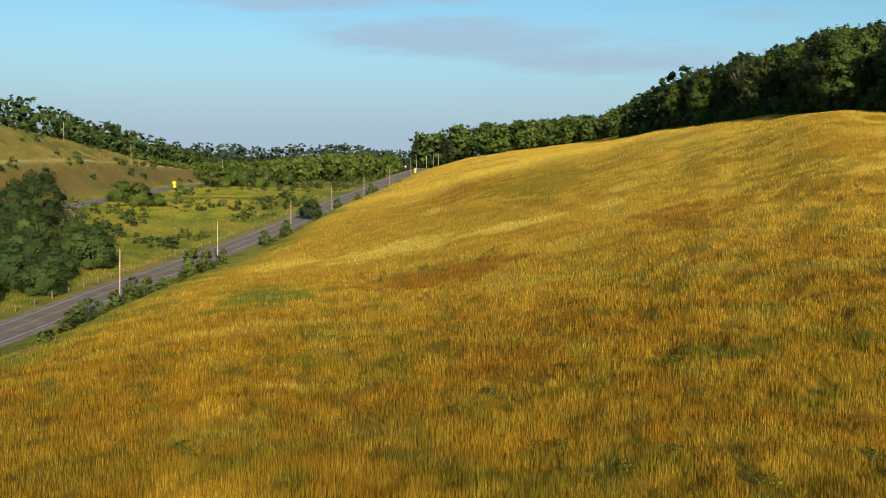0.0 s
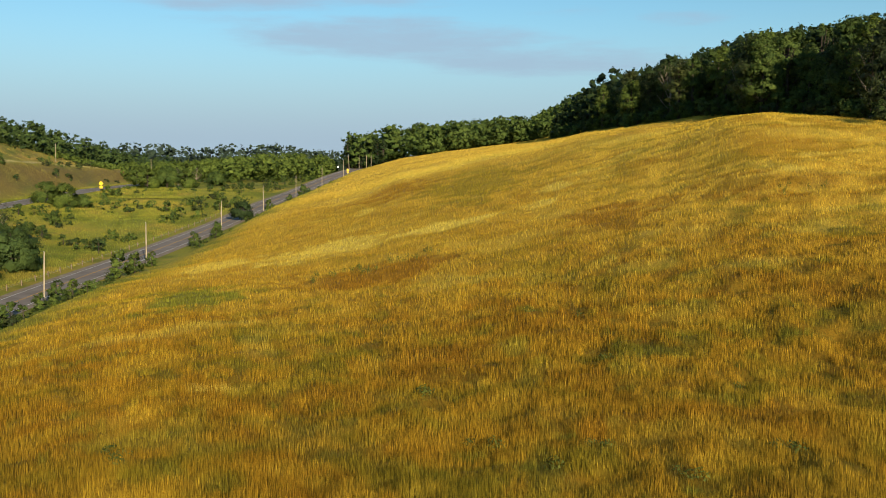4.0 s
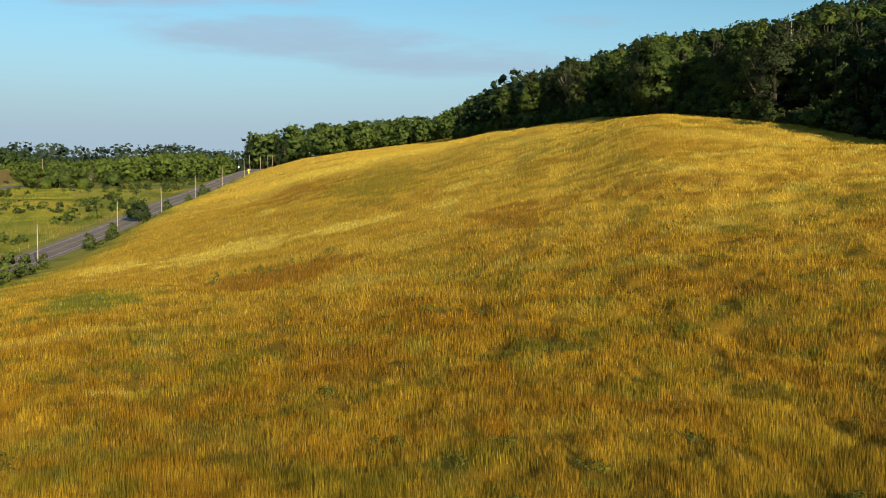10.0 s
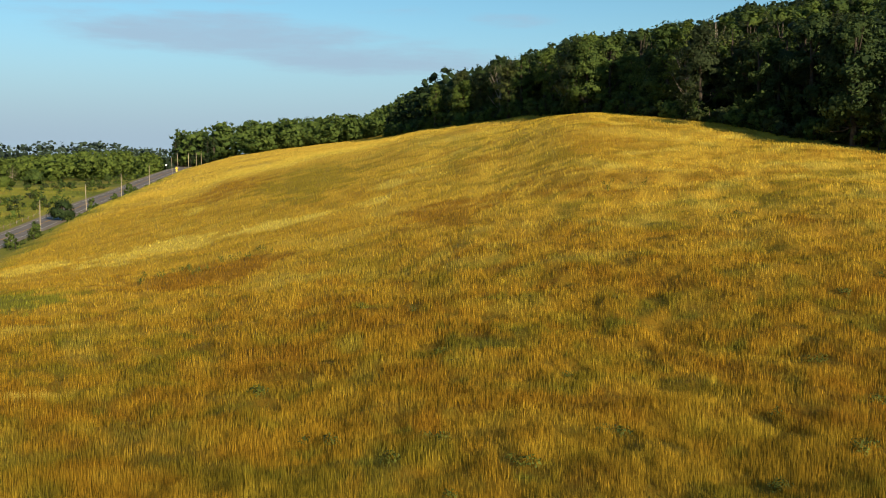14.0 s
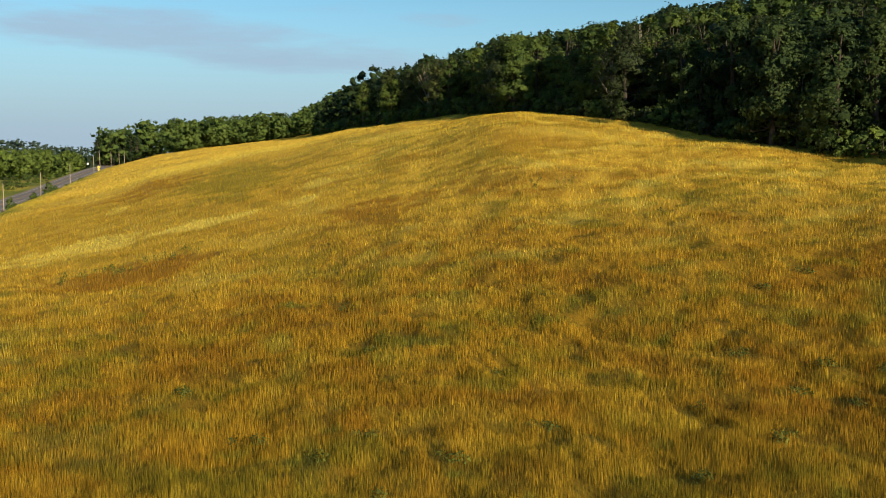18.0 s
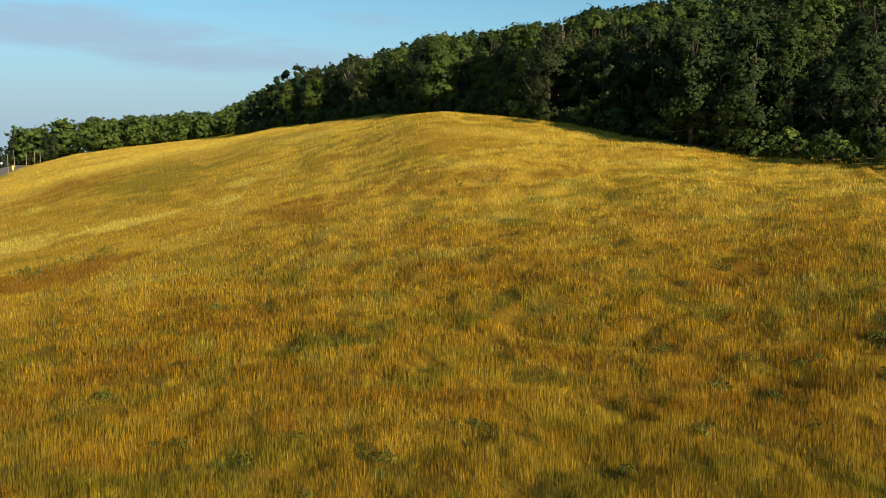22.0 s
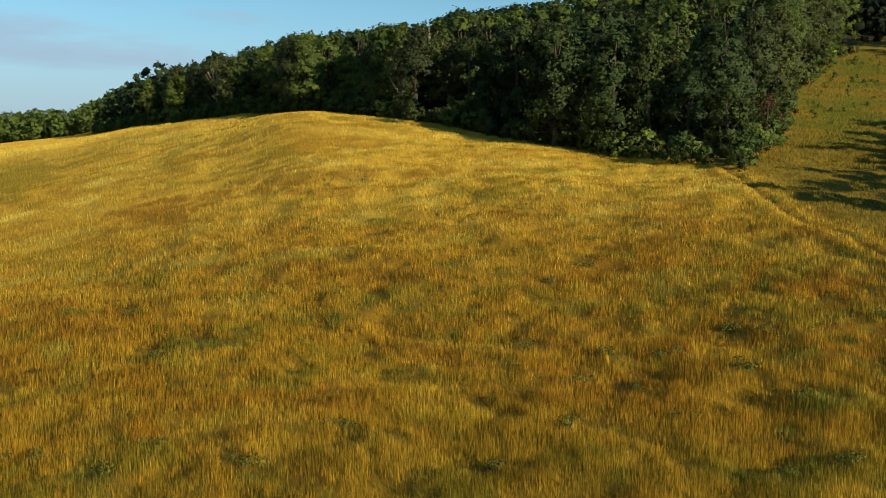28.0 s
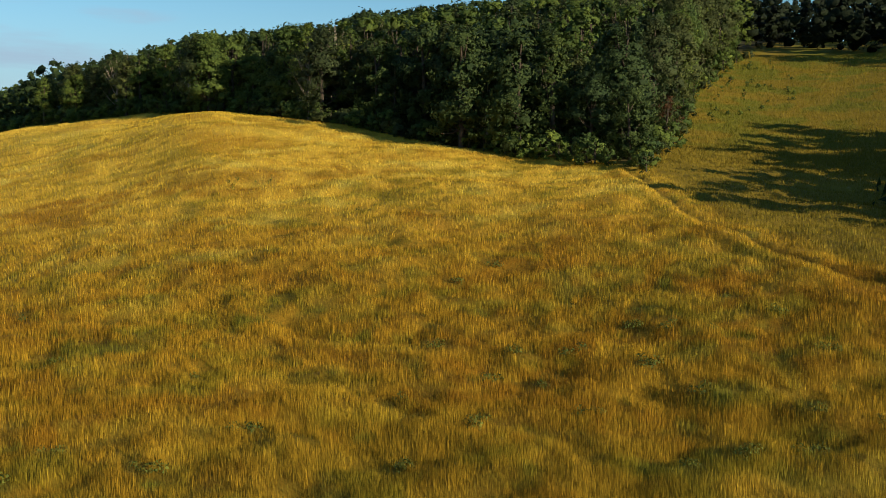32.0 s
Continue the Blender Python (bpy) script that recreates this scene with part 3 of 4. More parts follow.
def tubes(paths, sides=6):
    """Tapered limbs, each given as points with radii."""
    verts, faces, base = [], [], 0
    for pts, radii in paths:
        pts = np.asarray(pts, float)
        d = np.gradient(pts, axis=0)
        d /= np.linalg.norm(d, axis=1, keepdims=True) + 1e-9
        a, b = frame_axes(d)
        ang = np.linspace(0, 2 * np.pi, sides, endpoint=False)
        ring = pts[:, None] + (a[:, None] * np.cos(ang)[None, :, None] + b[:, None] * np.sin(ang)[None, :, None]) * np.asarray(radii)[:, None, None]
        verts.append(ring.reshape(-1, 3))
        for i in range(len(pts) - 1):
            for k in range(sides):
                k2 = (k + 1) % sides
                faces.append((base + i * sides + k, base + i * sides + k2, base + (i + 1) * sides + k2, base + (i + 1) * sides + k))
        base += len(pts) * sides
    return np.concatenate(verts), np.array(faces)


def crown_lobes(rng, height, width, low, count, conic=0.0):
    """Centres and sizes of the leafy lobes that make up a crown."""
    t = rng.uniform(0, 1, count) ** 0.85
    z = height * (low + (1 - low) * t * 0.87)
    env = np.sqrt(np.clip(1 - ((t - 0.36) / 0.67) ** 2, 0.02, 1)) * (1 - conic) + conic * (1.02 - t)
    ang, rad = rng.uniform(0, 2 * np.pi, count), np.sqrt(rng.uniform(0.15, 1, count))
    r = 0.5 * width * env * rad
    c = np.stack([np.cos(ang) * r, np.sin(ang) * r, z], 1)
    return c, width * rng.uniform(0.085, 0.22, count) * (0.75 + 0.5 * env)


def tree_meshes(seed, height, width, low=0.18, lobes=34, leaves=52, size=0.36, leaf=None, bark=None, conic=0.0, bare=0, core=1, dense=0.0):
    rng = np.random.default_rng(seed)
    c, r = crown_lobes(rng, height, width, low, lobes, conic)
    crown = crown_mesh("crown", rng, c, r, leaves, size, core, leaf or M_LEAF, dense, (c - [0, 0, 0.5 * height]) / [0.5 * width, 0.5 * width, 0.5 * height])
    bend = rng.normal(0, 0.02 * height, 2)
    k = np.linspace(0, 1, 7)
    spine = np.stack([bend[0] * k * k, bend[1] * k * k, height * 0.86 * k], 1)
    paths = [(spine, 0.022 * height * (1.25 - 1.12 * k) + 0.02)]
    for p in list(c[: 9 + bare]):
        s = spine[min(5, max(1, int(p[2] / height * 5)))]
        q = np.linspace(0, 1, 4)[:, None]
        mid = s * (1 - q) + p * q + np.array([0, 0, 1.0]) * np.sin(np.pi * q) * -0.03 * height
        paths.append((mid, 0.008 * height * (1.1 - 0.85 * q[:, 0])))
    v, f = tubes(paths, 6)
    return mesh_from("trunk", v, f, bark or M_BARK, True), crown


def make_tree(name, label, meshes, spot, scale, turn, group="", category="tree", part_names=("trunk", "crown")):
    ob = new(name)
    ob.empty_display_size = 0.5
    x, y = spot
    ob.matrix_world = Matrix.LocRotScale((x, y, land_at(x, y) - 0.15), Euler((0, 0, turn)), (scale * 1.0, scale * 1.0, scale))
    for pn, me in zip(part_names, meshes):
        p = new(pn, me)
        p.parent = ob
    return tagged(ob, label, category, group)


LEAFAGE = (M_LEAF, M_LEAF_LIGHT, M_LEAF_OLIVE, M_LEAF, M_LEAF_LIGHT, M_LEAF, M_LEAF_LIGHT)
OAK_TALL = [15.5 + 1.7 * (i % 4) for i in range(7)]
OAKS = [tree_meshes(11 + i, OAK_TALL[i], 7.2 + 1.1 * (i % 3), 0.03 + 0.03 * (i % 3), 64, 92, 0.215, LEAFAGE[i], conic=0.12 * (i % 4), core=1, dense=0.15) for i in range(7)]
BACK_OAKS = [tree_meshes(31 + i, OAK_TALL[i], 7.2 + 1.1 * (i % 3), 0.1, 32, 46, 0.3, LEAFAGE[i], conic=0.12 * (i % 4), core=1, dense=0.4) for i in range(7)]
RUST_TREE = tree_meshes(61, 10, 4.2, 0.3, 16, 60, 0.16, M_RUST, M_BARK, 0.0, 6, 0)
GREY_TREE = tree_meshes(62, 16, 8.0, 0.2, 30, 70, 0.17, M_LEAF_OLIVE, M_BARK_PALE, 0.0, 14, 0)
SHRUBS = [tree_meshes(71 + i, 2.6 + 0.5 * i, 3.6 + 0.5 * (i % 3), -0.02, 14, 50, 0.17,
                      (M_LEAF_OLIVE, M_LEAF_LIGHT, M_LEAF_LIGHT_FAR, M_LEAF_FAR, M_LEAF_LIGHT)[i], core=1, dense=0.5) for i in range(5)]


def plant_wood():
    rng = np.random.default_rng(5)
    spots = []
    d = (EDGE_B - EDGE_A) / np.linalg.norm(EDGE_B - EDGE_A)
    for row in range(48):
        for col in range(23):
            along, into = row * 7.8 + rng.uniform(-2.4, 2.4) + (col % 2) * 3.9 - 40, 1.0 + col * 7.4 + rng.uniform(-2.2, 2.2)
            p = EDGE_A + d * along + np.array([d[1], -d[0]]) * into
            if float(in_wood(p[0], p[1])) > 2.2:
                spots.append((p[0], p[1], float(in_wood(p[0], p[1]))))
    return sorted(spots, key=lambda s: math.hypot(s[0], s[1]) + 1.2 * s[2])


def wood_height(x, y, wish):
    """Trees of the wood grow up to its line of tops, some falling short of it."""
    room = headroom(x, y, TOP_AZ, TOP_UP) * rng.choice((0.8, 0.9, 0.97, 1.05)) * rng.uniform(0.97, 1.03)
    return float(np.clip(min(room[0], wish if room[0] > 27 else max(wish, room[0])), 6.0, 25.0))


WOOD = plant_wood()
rng = np.random.default_rng(8)
for i, (x, y, into) in enumerate(WOOD[:290]):
    # beyond 240 m, more light-leaved trees: sun on the wood's face put into colour
    k, thin = (rng.choice((0, 2, 3, 5, 0, 3)) if math.hypot(x, y) < 240 else rng.choice((0, 1, 2, 4, 6))), i % 29 == 5
    label = "thin-leaved tree with pale bare limbs in the wood" if thin else "tall leafy broadleaf tree in the wood above the meadow"
    near = into < 11 or math.hypot(x, y) < 215
    wish = rng.uniform(10, 14) if into < 5 and i % 3 == 0 else rng.uniform(14, 19)
    tall = wood_height(x, y, wish)
    meshes = GREY_TREE if thin else OAKS[k] if near else BACK_OAKS[k]
    make_tree("forest_tree", label, meshes, (x, y), tall / (15.4 if thin else OAK_TALL[k] * 0.96), rng.uniform(0, 6.28), "trees of the wood")
make_tree("withered_tree", "small tree with withered red-brown leaves", RUST_TREE, (149.5, 140.0), 1.0, 1.0)
for i in range(205):
    if i < 160:
        p = EDGE_A + (EDGE_B - EDGE_A) * (i / 140) + np.array([rng.uniform(-0.4, 2.2), rng.uniform(-2, 2)])
    else:
        s = 168 + (i - 160) * 3.8
        b = radians(45.4 + 0.031 * (s - 168) + rng.uniform(-0.5, 0.5))
        p = np.array([math.sin(b) * s, math.cos(b) * s])
    if math.hypot(*p) < 440:
        make_tree("edge_shrub", "leafy green shrub at the foot of the wood", SHRUBS[rng.integers(5)], (p[0], p[1]), rng.uniform(0.6, 1.6), rng.uniform(0, 6.28), "shrubs along the wood", "shrub", ("stem", "foliage"))


def far_wood(name, label, spots, seed, leaves=8, size=0.9, mat=None, low=0.12, lobes=11, line=None):
    """A far stand of trees as one body of foliage: each tree has its own lobes and outline."""
    rng = np.random.default_rng(seed)
    spots = np.asarray(spots)
    ground = land(spots[:, 0], spots[:, 1])
    if line:
        room = headroom(spots[:, 0], spots[:, 1], *line) * rng.choice((0.72, 0.86, 0.95, 1.03), len(spots)) * rng.uniform(0.96, 1.04, len(spots))
        spots[:, 2] = np.clip(np.where(room > 30, spots[:, 2], np.minimum(room, np.maximum(spots[:, 2], 25))), 4, 27)
    cs, rs, ls = [], [], []
    for (x, y, h), z in zip(spots, ground):
        h = 1.06 * h
        w = h * rng.uniform(0.5, 0.72)
        c, r = crown_lobes(rng, h, w, low, lobes)
        ls.append((c - [0, 0, 0.5 * h]) / [0.5 * w, 0.5 * w, 0.5 * h])
        cs.append(c + [x, y, z])
        rs.append(r * 1.05 * (14 / lobes) ** 0.4)
    return tagged(new(name, crown_mesh(name, rng, np.concatenate(cs), np.concatenate(rs), leaves, size, 1, mat or M_LEAF, 0.5, np.concatenate(ls))), label, "woodland", kind="stuff")


def scatter(seed, count, xr, yr, keep, h=(14, 20)):
    rng = np.random.default_rng(seed)
    x, y = rng.uniform(*xr, count), rng.uniform(*yr, count)
    ok = keep(x, y)
    return np.stack([x, y, rng.uniform(*h, count)], 1)[ok]


deep = np.array([(x, y, 16 + 5 * ((i * 37) % 10) / 10) for i, (x, y, into) in enumerate(WOOD[290:])])
far_wood("deep_wood", "dense dark woodland climbing the hill", deep, 21, 18, 0.42, M_LEAF, 0.08, 18, (TOP_AZ, TOP_UP))
centre = scatter(22, 380, (-20, 135), (505, 690), lambda x, y: (x > -18) & (np.hypot(x, y) > np.where(x < 18, 628, 515)), (17, 23))
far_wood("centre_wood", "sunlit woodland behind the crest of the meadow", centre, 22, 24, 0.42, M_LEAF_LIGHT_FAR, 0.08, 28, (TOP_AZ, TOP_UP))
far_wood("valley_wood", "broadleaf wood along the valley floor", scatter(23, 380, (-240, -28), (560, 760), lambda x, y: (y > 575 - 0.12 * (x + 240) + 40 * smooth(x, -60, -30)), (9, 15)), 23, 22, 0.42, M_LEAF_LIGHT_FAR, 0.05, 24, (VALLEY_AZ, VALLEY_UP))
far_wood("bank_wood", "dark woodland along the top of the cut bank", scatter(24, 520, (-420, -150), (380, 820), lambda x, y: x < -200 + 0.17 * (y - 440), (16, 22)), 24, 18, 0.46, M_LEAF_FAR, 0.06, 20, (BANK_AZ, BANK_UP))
far_wood("ridge_wood", "wooded ridge on the horizon", scatter(25, 1000, (-1300, 250), (1350, 1800), lambda x, y: x < 150, (16, 24)), 25, 7, 1.0, M_LEAF_HAZED, 0.1, 6, (RIDGE_AZ, RIDGE_UP))
far_wood("hill_wood", "wooded hill across the valley", scatter(27, 700, (-700, -190), (800, 1200), lambda x, y: x < -150, (15, 20)), 27, 10, 0.75, M_LEAF_HAZED, 0.1, 8, (RIDGE_AZ, RIDGE_UP))
far_wood("upper_wood", "wood above the upper field, its shade painted into the leaves", scatter(26, 800, (200, 460), (60, 420), lambda x, y: (np.hypot(x, y) > np.where(np.degrees(np.arctan2(x, y)) > 60.5, 304, 344)) & (np.degrees(np.arctan2(x, y)) > 49), (17, 23)), 26, 20, 0.45, M_LEAF_SHADED, 0.03, 11)
far_wood("side_wood", "wood on the slope beside the meadow", scatter(28, 900, (90, 240), (-40, 120), lambda x, y: (np.hypot(x, y) > 130) & (np.hypot(x, y) < 222) & (np.degrees(np.arctan2(x, y)) > 60.6) & (np.degrees(np.arctan2(x, y)) < 84), (15, 20)), 28, 8, 1.0, M_LEAF, 0.0, 6)

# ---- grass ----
THATCH_SHADE = (0.09, 0.085, 0.016)       # old green and brown growth low in the gaps, darkened for their shade
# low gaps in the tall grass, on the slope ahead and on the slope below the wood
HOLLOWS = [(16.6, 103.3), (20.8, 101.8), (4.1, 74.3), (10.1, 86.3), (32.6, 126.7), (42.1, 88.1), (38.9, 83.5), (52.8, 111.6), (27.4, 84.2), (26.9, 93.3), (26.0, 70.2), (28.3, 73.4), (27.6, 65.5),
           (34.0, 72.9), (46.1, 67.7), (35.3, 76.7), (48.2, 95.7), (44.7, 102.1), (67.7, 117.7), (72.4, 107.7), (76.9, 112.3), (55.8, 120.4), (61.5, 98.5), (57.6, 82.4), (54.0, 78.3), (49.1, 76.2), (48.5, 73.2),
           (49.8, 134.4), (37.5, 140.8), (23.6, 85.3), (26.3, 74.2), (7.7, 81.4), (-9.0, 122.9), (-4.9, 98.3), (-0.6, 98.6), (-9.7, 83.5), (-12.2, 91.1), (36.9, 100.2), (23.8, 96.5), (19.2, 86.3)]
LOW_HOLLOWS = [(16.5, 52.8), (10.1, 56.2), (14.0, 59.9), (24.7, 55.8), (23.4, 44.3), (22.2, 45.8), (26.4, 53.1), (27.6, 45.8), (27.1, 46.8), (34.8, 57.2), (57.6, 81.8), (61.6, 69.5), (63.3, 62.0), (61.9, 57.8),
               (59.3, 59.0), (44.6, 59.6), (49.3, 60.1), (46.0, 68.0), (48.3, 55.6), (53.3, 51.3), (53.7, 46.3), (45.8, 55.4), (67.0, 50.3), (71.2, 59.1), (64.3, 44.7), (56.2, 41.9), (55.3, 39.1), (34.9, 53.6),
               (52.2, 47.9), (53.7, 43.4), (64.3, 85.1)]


def tussocks(x, y):
    """How dense and tall the stems stand, 0 to 1: clumps with low gaps between."""
    d = np.hypot(x, y)
    p, q = upslope(x, y)
    ragged = grid_noise(p, q, 0.6, 12)
    tuss = grid_noise(p, q, 1.5, 11) * 0.4 + ragged * 0.24 + grid_noise(p, q, 3.4, 13) * 0.36
    even = 0.6 * smooth(d, 105, 190)
    tall = (0.25 + 0.75 * smooth(tuss, 0.28, 0.58)) * (1 - even) + 0.75 * even
    tall = tall * (1 - 0.75 * (1 - 0.7 * even) * smooth(grid_noise(x, y, 2.1, 51) * 0.75 + ragged * 0.25, 0.7, 0.8))
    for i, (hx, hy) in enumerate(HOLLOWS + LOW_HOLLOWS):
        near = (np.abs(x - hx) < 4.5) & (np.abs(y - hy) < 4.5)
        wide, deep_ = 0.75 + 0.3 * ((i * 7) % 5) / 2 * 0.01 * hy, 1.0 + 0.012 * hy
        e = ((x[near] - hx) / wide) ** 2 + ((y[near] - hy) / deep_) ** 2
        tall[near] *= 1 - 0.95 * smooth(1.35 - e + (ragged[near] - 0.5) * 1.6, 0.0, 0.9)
    return tall * (1 - 0.85 * np.exp(-((x - ditch_x(y)) / 0.8) ** 2) * (y > 24) * (y < 124))


def grass(name, label, seed, count, near, far, height, width, arc=(-30, 64), where="meadow"):
    """Stems of grass, sown thinner and broader with distance; width in thousandths of the distance."""
    rng = np.random.default_rng(seed)
    d = near * (far / near) ** rng.uniform(0, 1, count)
    a = np.radians(rng.uniform(arc[0], arc[1], count))
    x, y = np.sin(a) * d, np.cos(a) * d
    u = x - road_x(y)
    if where == "meadow":
        ok = (u > 7) & (in_wood(x, y) < 1.5) & ~((d > 344) & (x > 200))
    else:
        ok = (u < -8.0) & (np.abs(x - HIGHWAY_X) > 6.5)
    x, y, d = x[ok], y[ok], d[ok]
    tall = tussocks(x, y)
    ok = rng.uniform(0, 1, len(x)) < 0.9 + 0.1 * tall
    x, y, tall, d = x[ok], y[ok], tall[ok], d[ok]
    n = len(x)
    z = land(x, y)
    # the lie of the sward: slope of its upper surface
    s = np.maximum(0.35, 0.004 * d)
    crown = z + 0.8 * height * tall
    gx = (land(x + s, y) + 0.8 * height * tussocks(x + s, y) - crown) / s
    gy = (land(x, y + s) + 0.8 * height * tussocks(x, y + s) - crown) / s
    lie = np.stack([-1.8 * gx, -1.8 * gy, np.ones(n)], 1)
    lie *= 0.85 / np.linalg.norm(lie, axis=1, keepdims=True)
    h = height * rng.uniform(0.62, 1.15, n) * (0.12 + 0.95 * tall) * (1 - 0.54 * smooth(d, 80, 180))
    w = width * 0.001 * d * rng.uniform(0.6, 1.3, n)
    t = rng.uniform(-np.pi / 2, np.pi / 2, n)
    sway = np.stack([grid_noise(x, y, 5, 16), grid_noise(x, y, 5, 17)], 1) - 0.5
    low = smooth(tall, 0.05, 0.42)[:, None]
    lean = rng.normal(0, 0.1, (n, 2)) + sway * 0.1 + [0.01, 0.04]
    p = np.stack([x, y, z - 0.26], 1)
    side = np.stack([np.cos(t) * w, np.sin(t) * w, np.zeros(n)], 1)
    top = np.stack([lean[:, 0] * h, lean[:, 1] * h, h + 0.22], 1)
    verts = np.stack([p - side, p + side, p + top + side * 0.3], 1).reshape(-1, 3)
    me = mesh_from(name, verts, np.arange(3 * n).reshape(-1, 3), M_GRASS)
    # low gaps mixed up to 0.7 with the dark thatch, painting their shade
    tint = np.repeat((sward(x, y) * (0.3 + 0.7 * low) + np.array(THATCH_SHADE) * 0.7 * (1 - low)) * 1.04 * np.exp(rng.normal(0, 0.27, (n, 1)) * (1 - 0.6 * smooth(d, 100, 200))[:, None]), 3, 0).reshape(n, 3, 3)
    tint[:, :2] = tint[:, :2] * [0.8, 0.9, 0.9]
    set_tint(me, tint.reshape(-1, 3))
    at = me.attributes.new("lie", "FLOAT_VECTOR", "POINT")
    at.data.foreach_set("vector", np.repeat(lie, 3, 0).astype(np.float32).ravel())
    return tagged(new(name, me), label, "grass", kind="stuff")


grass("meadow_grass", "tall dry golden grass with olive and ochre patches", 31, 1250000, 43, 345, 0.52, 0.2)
grass("field_grass", "ochre grass of the upper field", 36, 70000, 180, 350, 0.75, 0.3, (44, 64))
grass("crest_grass", "dry pale grass along the far crest", 33, 90000, 320, 560, 1.5, 0.3, (-7, 14))
grass("valley_grass", "green and straw-coloured rough grass of the valley", 34, 170000, 140, 470, 1.3, 0.3, (-26, -4), "valley")
grass("bank_grass", "thin dry grass on the cut bank", 35, 80000, 330, 640, 1.5, 0.33, (-27, -11), "valley")

# ---- valley and roadside planting ----
BIG_TREE = tree_meshes(81, 15, 11, 0.04, 66, 170, 0.21, M_LEAF, core=1, dense=0.5)
WIDE_TREE = tree_meshes(82, 9.5, 11, 0.02, 50, 120, 0.22, M_LEAF_FAR, core=1, dense=0.5)
PALE_TREE = tree_meshes(83, 11.5, 8, 0.12, 34, 60, 0.17, M_LEAF_OLIVE, M_BARK_PALE, 0.0, 18, 0)
ROUND_TREE = tree_meshes(84, 7, 6.6, 0.02, 40, 110, 0.21, M_LEAF, core=1, dense=0.5)
SAPLING = tree_meshes(85, 6.2, 4.2, 0.03, 26, 70, 0.19, M_LEAF_LIGHT, core=1, dense=0.4)
SMALL_TREE = tree_meshes(86, 9, 9.5, 0.03, 44, 100, 0.24, M_LEAF_LIGHT, core=1, dense=0.6)
rng = np.random.default_rng(41)


def plant(meshes, name, label, group, spots, category="tree", parts=("trunk", "crown")):
    for x, y, s in spots:
        make_tree(name, label, meshes, (x, y), s, rng.uniform(0, 6.28), group, category, parts)


plant(BIG_TREE, "valley_tree", "large dark green broadleaf tree in the valley", "large trees of the valley", [(-105, 261, 1.12), (-109, 256, 0.95)])
plant(PALE_TREE, "valley_tree", "open-crowned tree with pale limbs and olive leaves", "pale-limbed trees", [(-95, 258, 1.0), (-91, 240, 0.75), (-99, 512, 0.9), (-93, 530, 0.9)])
plant(WIDE_TREE, "valley_tree", "low spreading dark tree beside the road bank", "spreading trees of the valley",
      [(-75, 211, 1.0), (-84, 200, 1.0), (-80, 185, 0.9), (-92, 222, 1.05), (-101, 232, 0.9), (-88, 240, 0.8), (-76, 195, 0.7), (-72, 178, 0.7), (-86, 178, 0.9), (-79, 166, 0.8), (-90, 190, 0.95), (-94, 205, 1.0), (-83, 226, 0.75), (-98, 216, 1.0), (-88, 168, 0.9)])
plant(SMALL_TREE, "valley_tree", "rounded green tree near the highway", "rounded trees near the highway",
      [(-113, 352, 0.9), (-106, 349, 1.0), (-100, 352, 0.6), (-103, 462, 1.1), (-96, 470, 1.2), (-88, 476, 1.0), (-110, 478, 1.2), (-78, 500, 0.9)])
plant(ROUND_TREE, "roadside_tree", "dense round dark tree at the road's edge", "", [(-43.3, 327, 1.0)])
plant(SAPLING, "roadside_sapling", "bright green young tree between road and meadow", "saplings along the road",
      [(-51.2, 203, 1.0), (-53.8, 172, 0.72), (-52.6, 177, 0.6), (-54.4, 165, 0.55), (-49.0, 222, 0.6), (-46.8, 262, 0.7), (-44.6, 286, 0.75), (-43.6, 276, 0.6),
       (-38.2, 362, 0.7), (-29.8, 416, 0.9), (-33.5, 396, 0.5), (-28.5, 430, 0.5), (-49.8, 210, 0.8)])


def bushes(name, label, group, count, where, sizes, pick):
    made = 0
    while made < count:
        x, y = where()
        s = rng.uniform(*sizes)
        make_tree(name, label, SHRUBS[pick[rng.integers(len(pick))]], (x, y), s, rng.uniform(0, 6.28), group, "shrub", ("stem", "foliage"))
        made += 1


def on_verge():
    y = rng.uniform(118, 500)
    return float(road_x(y)) + rng.uniform(6.5, 11.5), y


def near_verge():
    y = rng.uniform(112, 175)
    return float(road_x(y)) + rng.uniform(6.5, 14), y


def in_valley():
    while True:
        y = rng.uniform(190, 560)
        x = rng.uniform(-112, float(road_x(y)) - 10)
        if grid_noise(x, y, 22, 31) > 0.45:
            return x, y


def on_bank():
    y = rng.uniform(330, 640)
    return rng.uniform(-205, -138) + 0.1 * (y - 440), y


def beyond_road():
    y = rng.uniform(300, 580)
    return float(road_x(y)) - rng.uniform(9, 30), y


bushes("roadside_shrub", "leafy green shrub on the road verge", "shrubs along the road", 40, on_verge, (0.25, 0.65), (1, 1, 2, 4))
bushes("roadside_shrub", "leafy green shrub on the road verge", "shrubs along the road", 18, near_verge, (0.4, 0.8), (0, 1, 4))
bushes("valley_shrub", "rounded shrub in the rough valley grass", "shrubs of the valley", 210, in_valley, (0.35, 1.0), (0, 2, 1, 3, 4, 1))
bushes("low_bush", "low leafy mound in the rough valley grass", "low mounds of the valley", 120, in_valley, (0.18, 0.42), (1, 2, 4, 0))
bushes("bank_shrub", "small dark shrub on the cut bank", "shrubs on the bank", 75, on_bank, (0.4, 1.0), (0, 0, 3, 2))
bushes("valley_shrub", "rounded shrub in the rough valley grass", "shrubs of the valley", 26, beyond_road, (0.4, 0.9), (1, 2, 4))


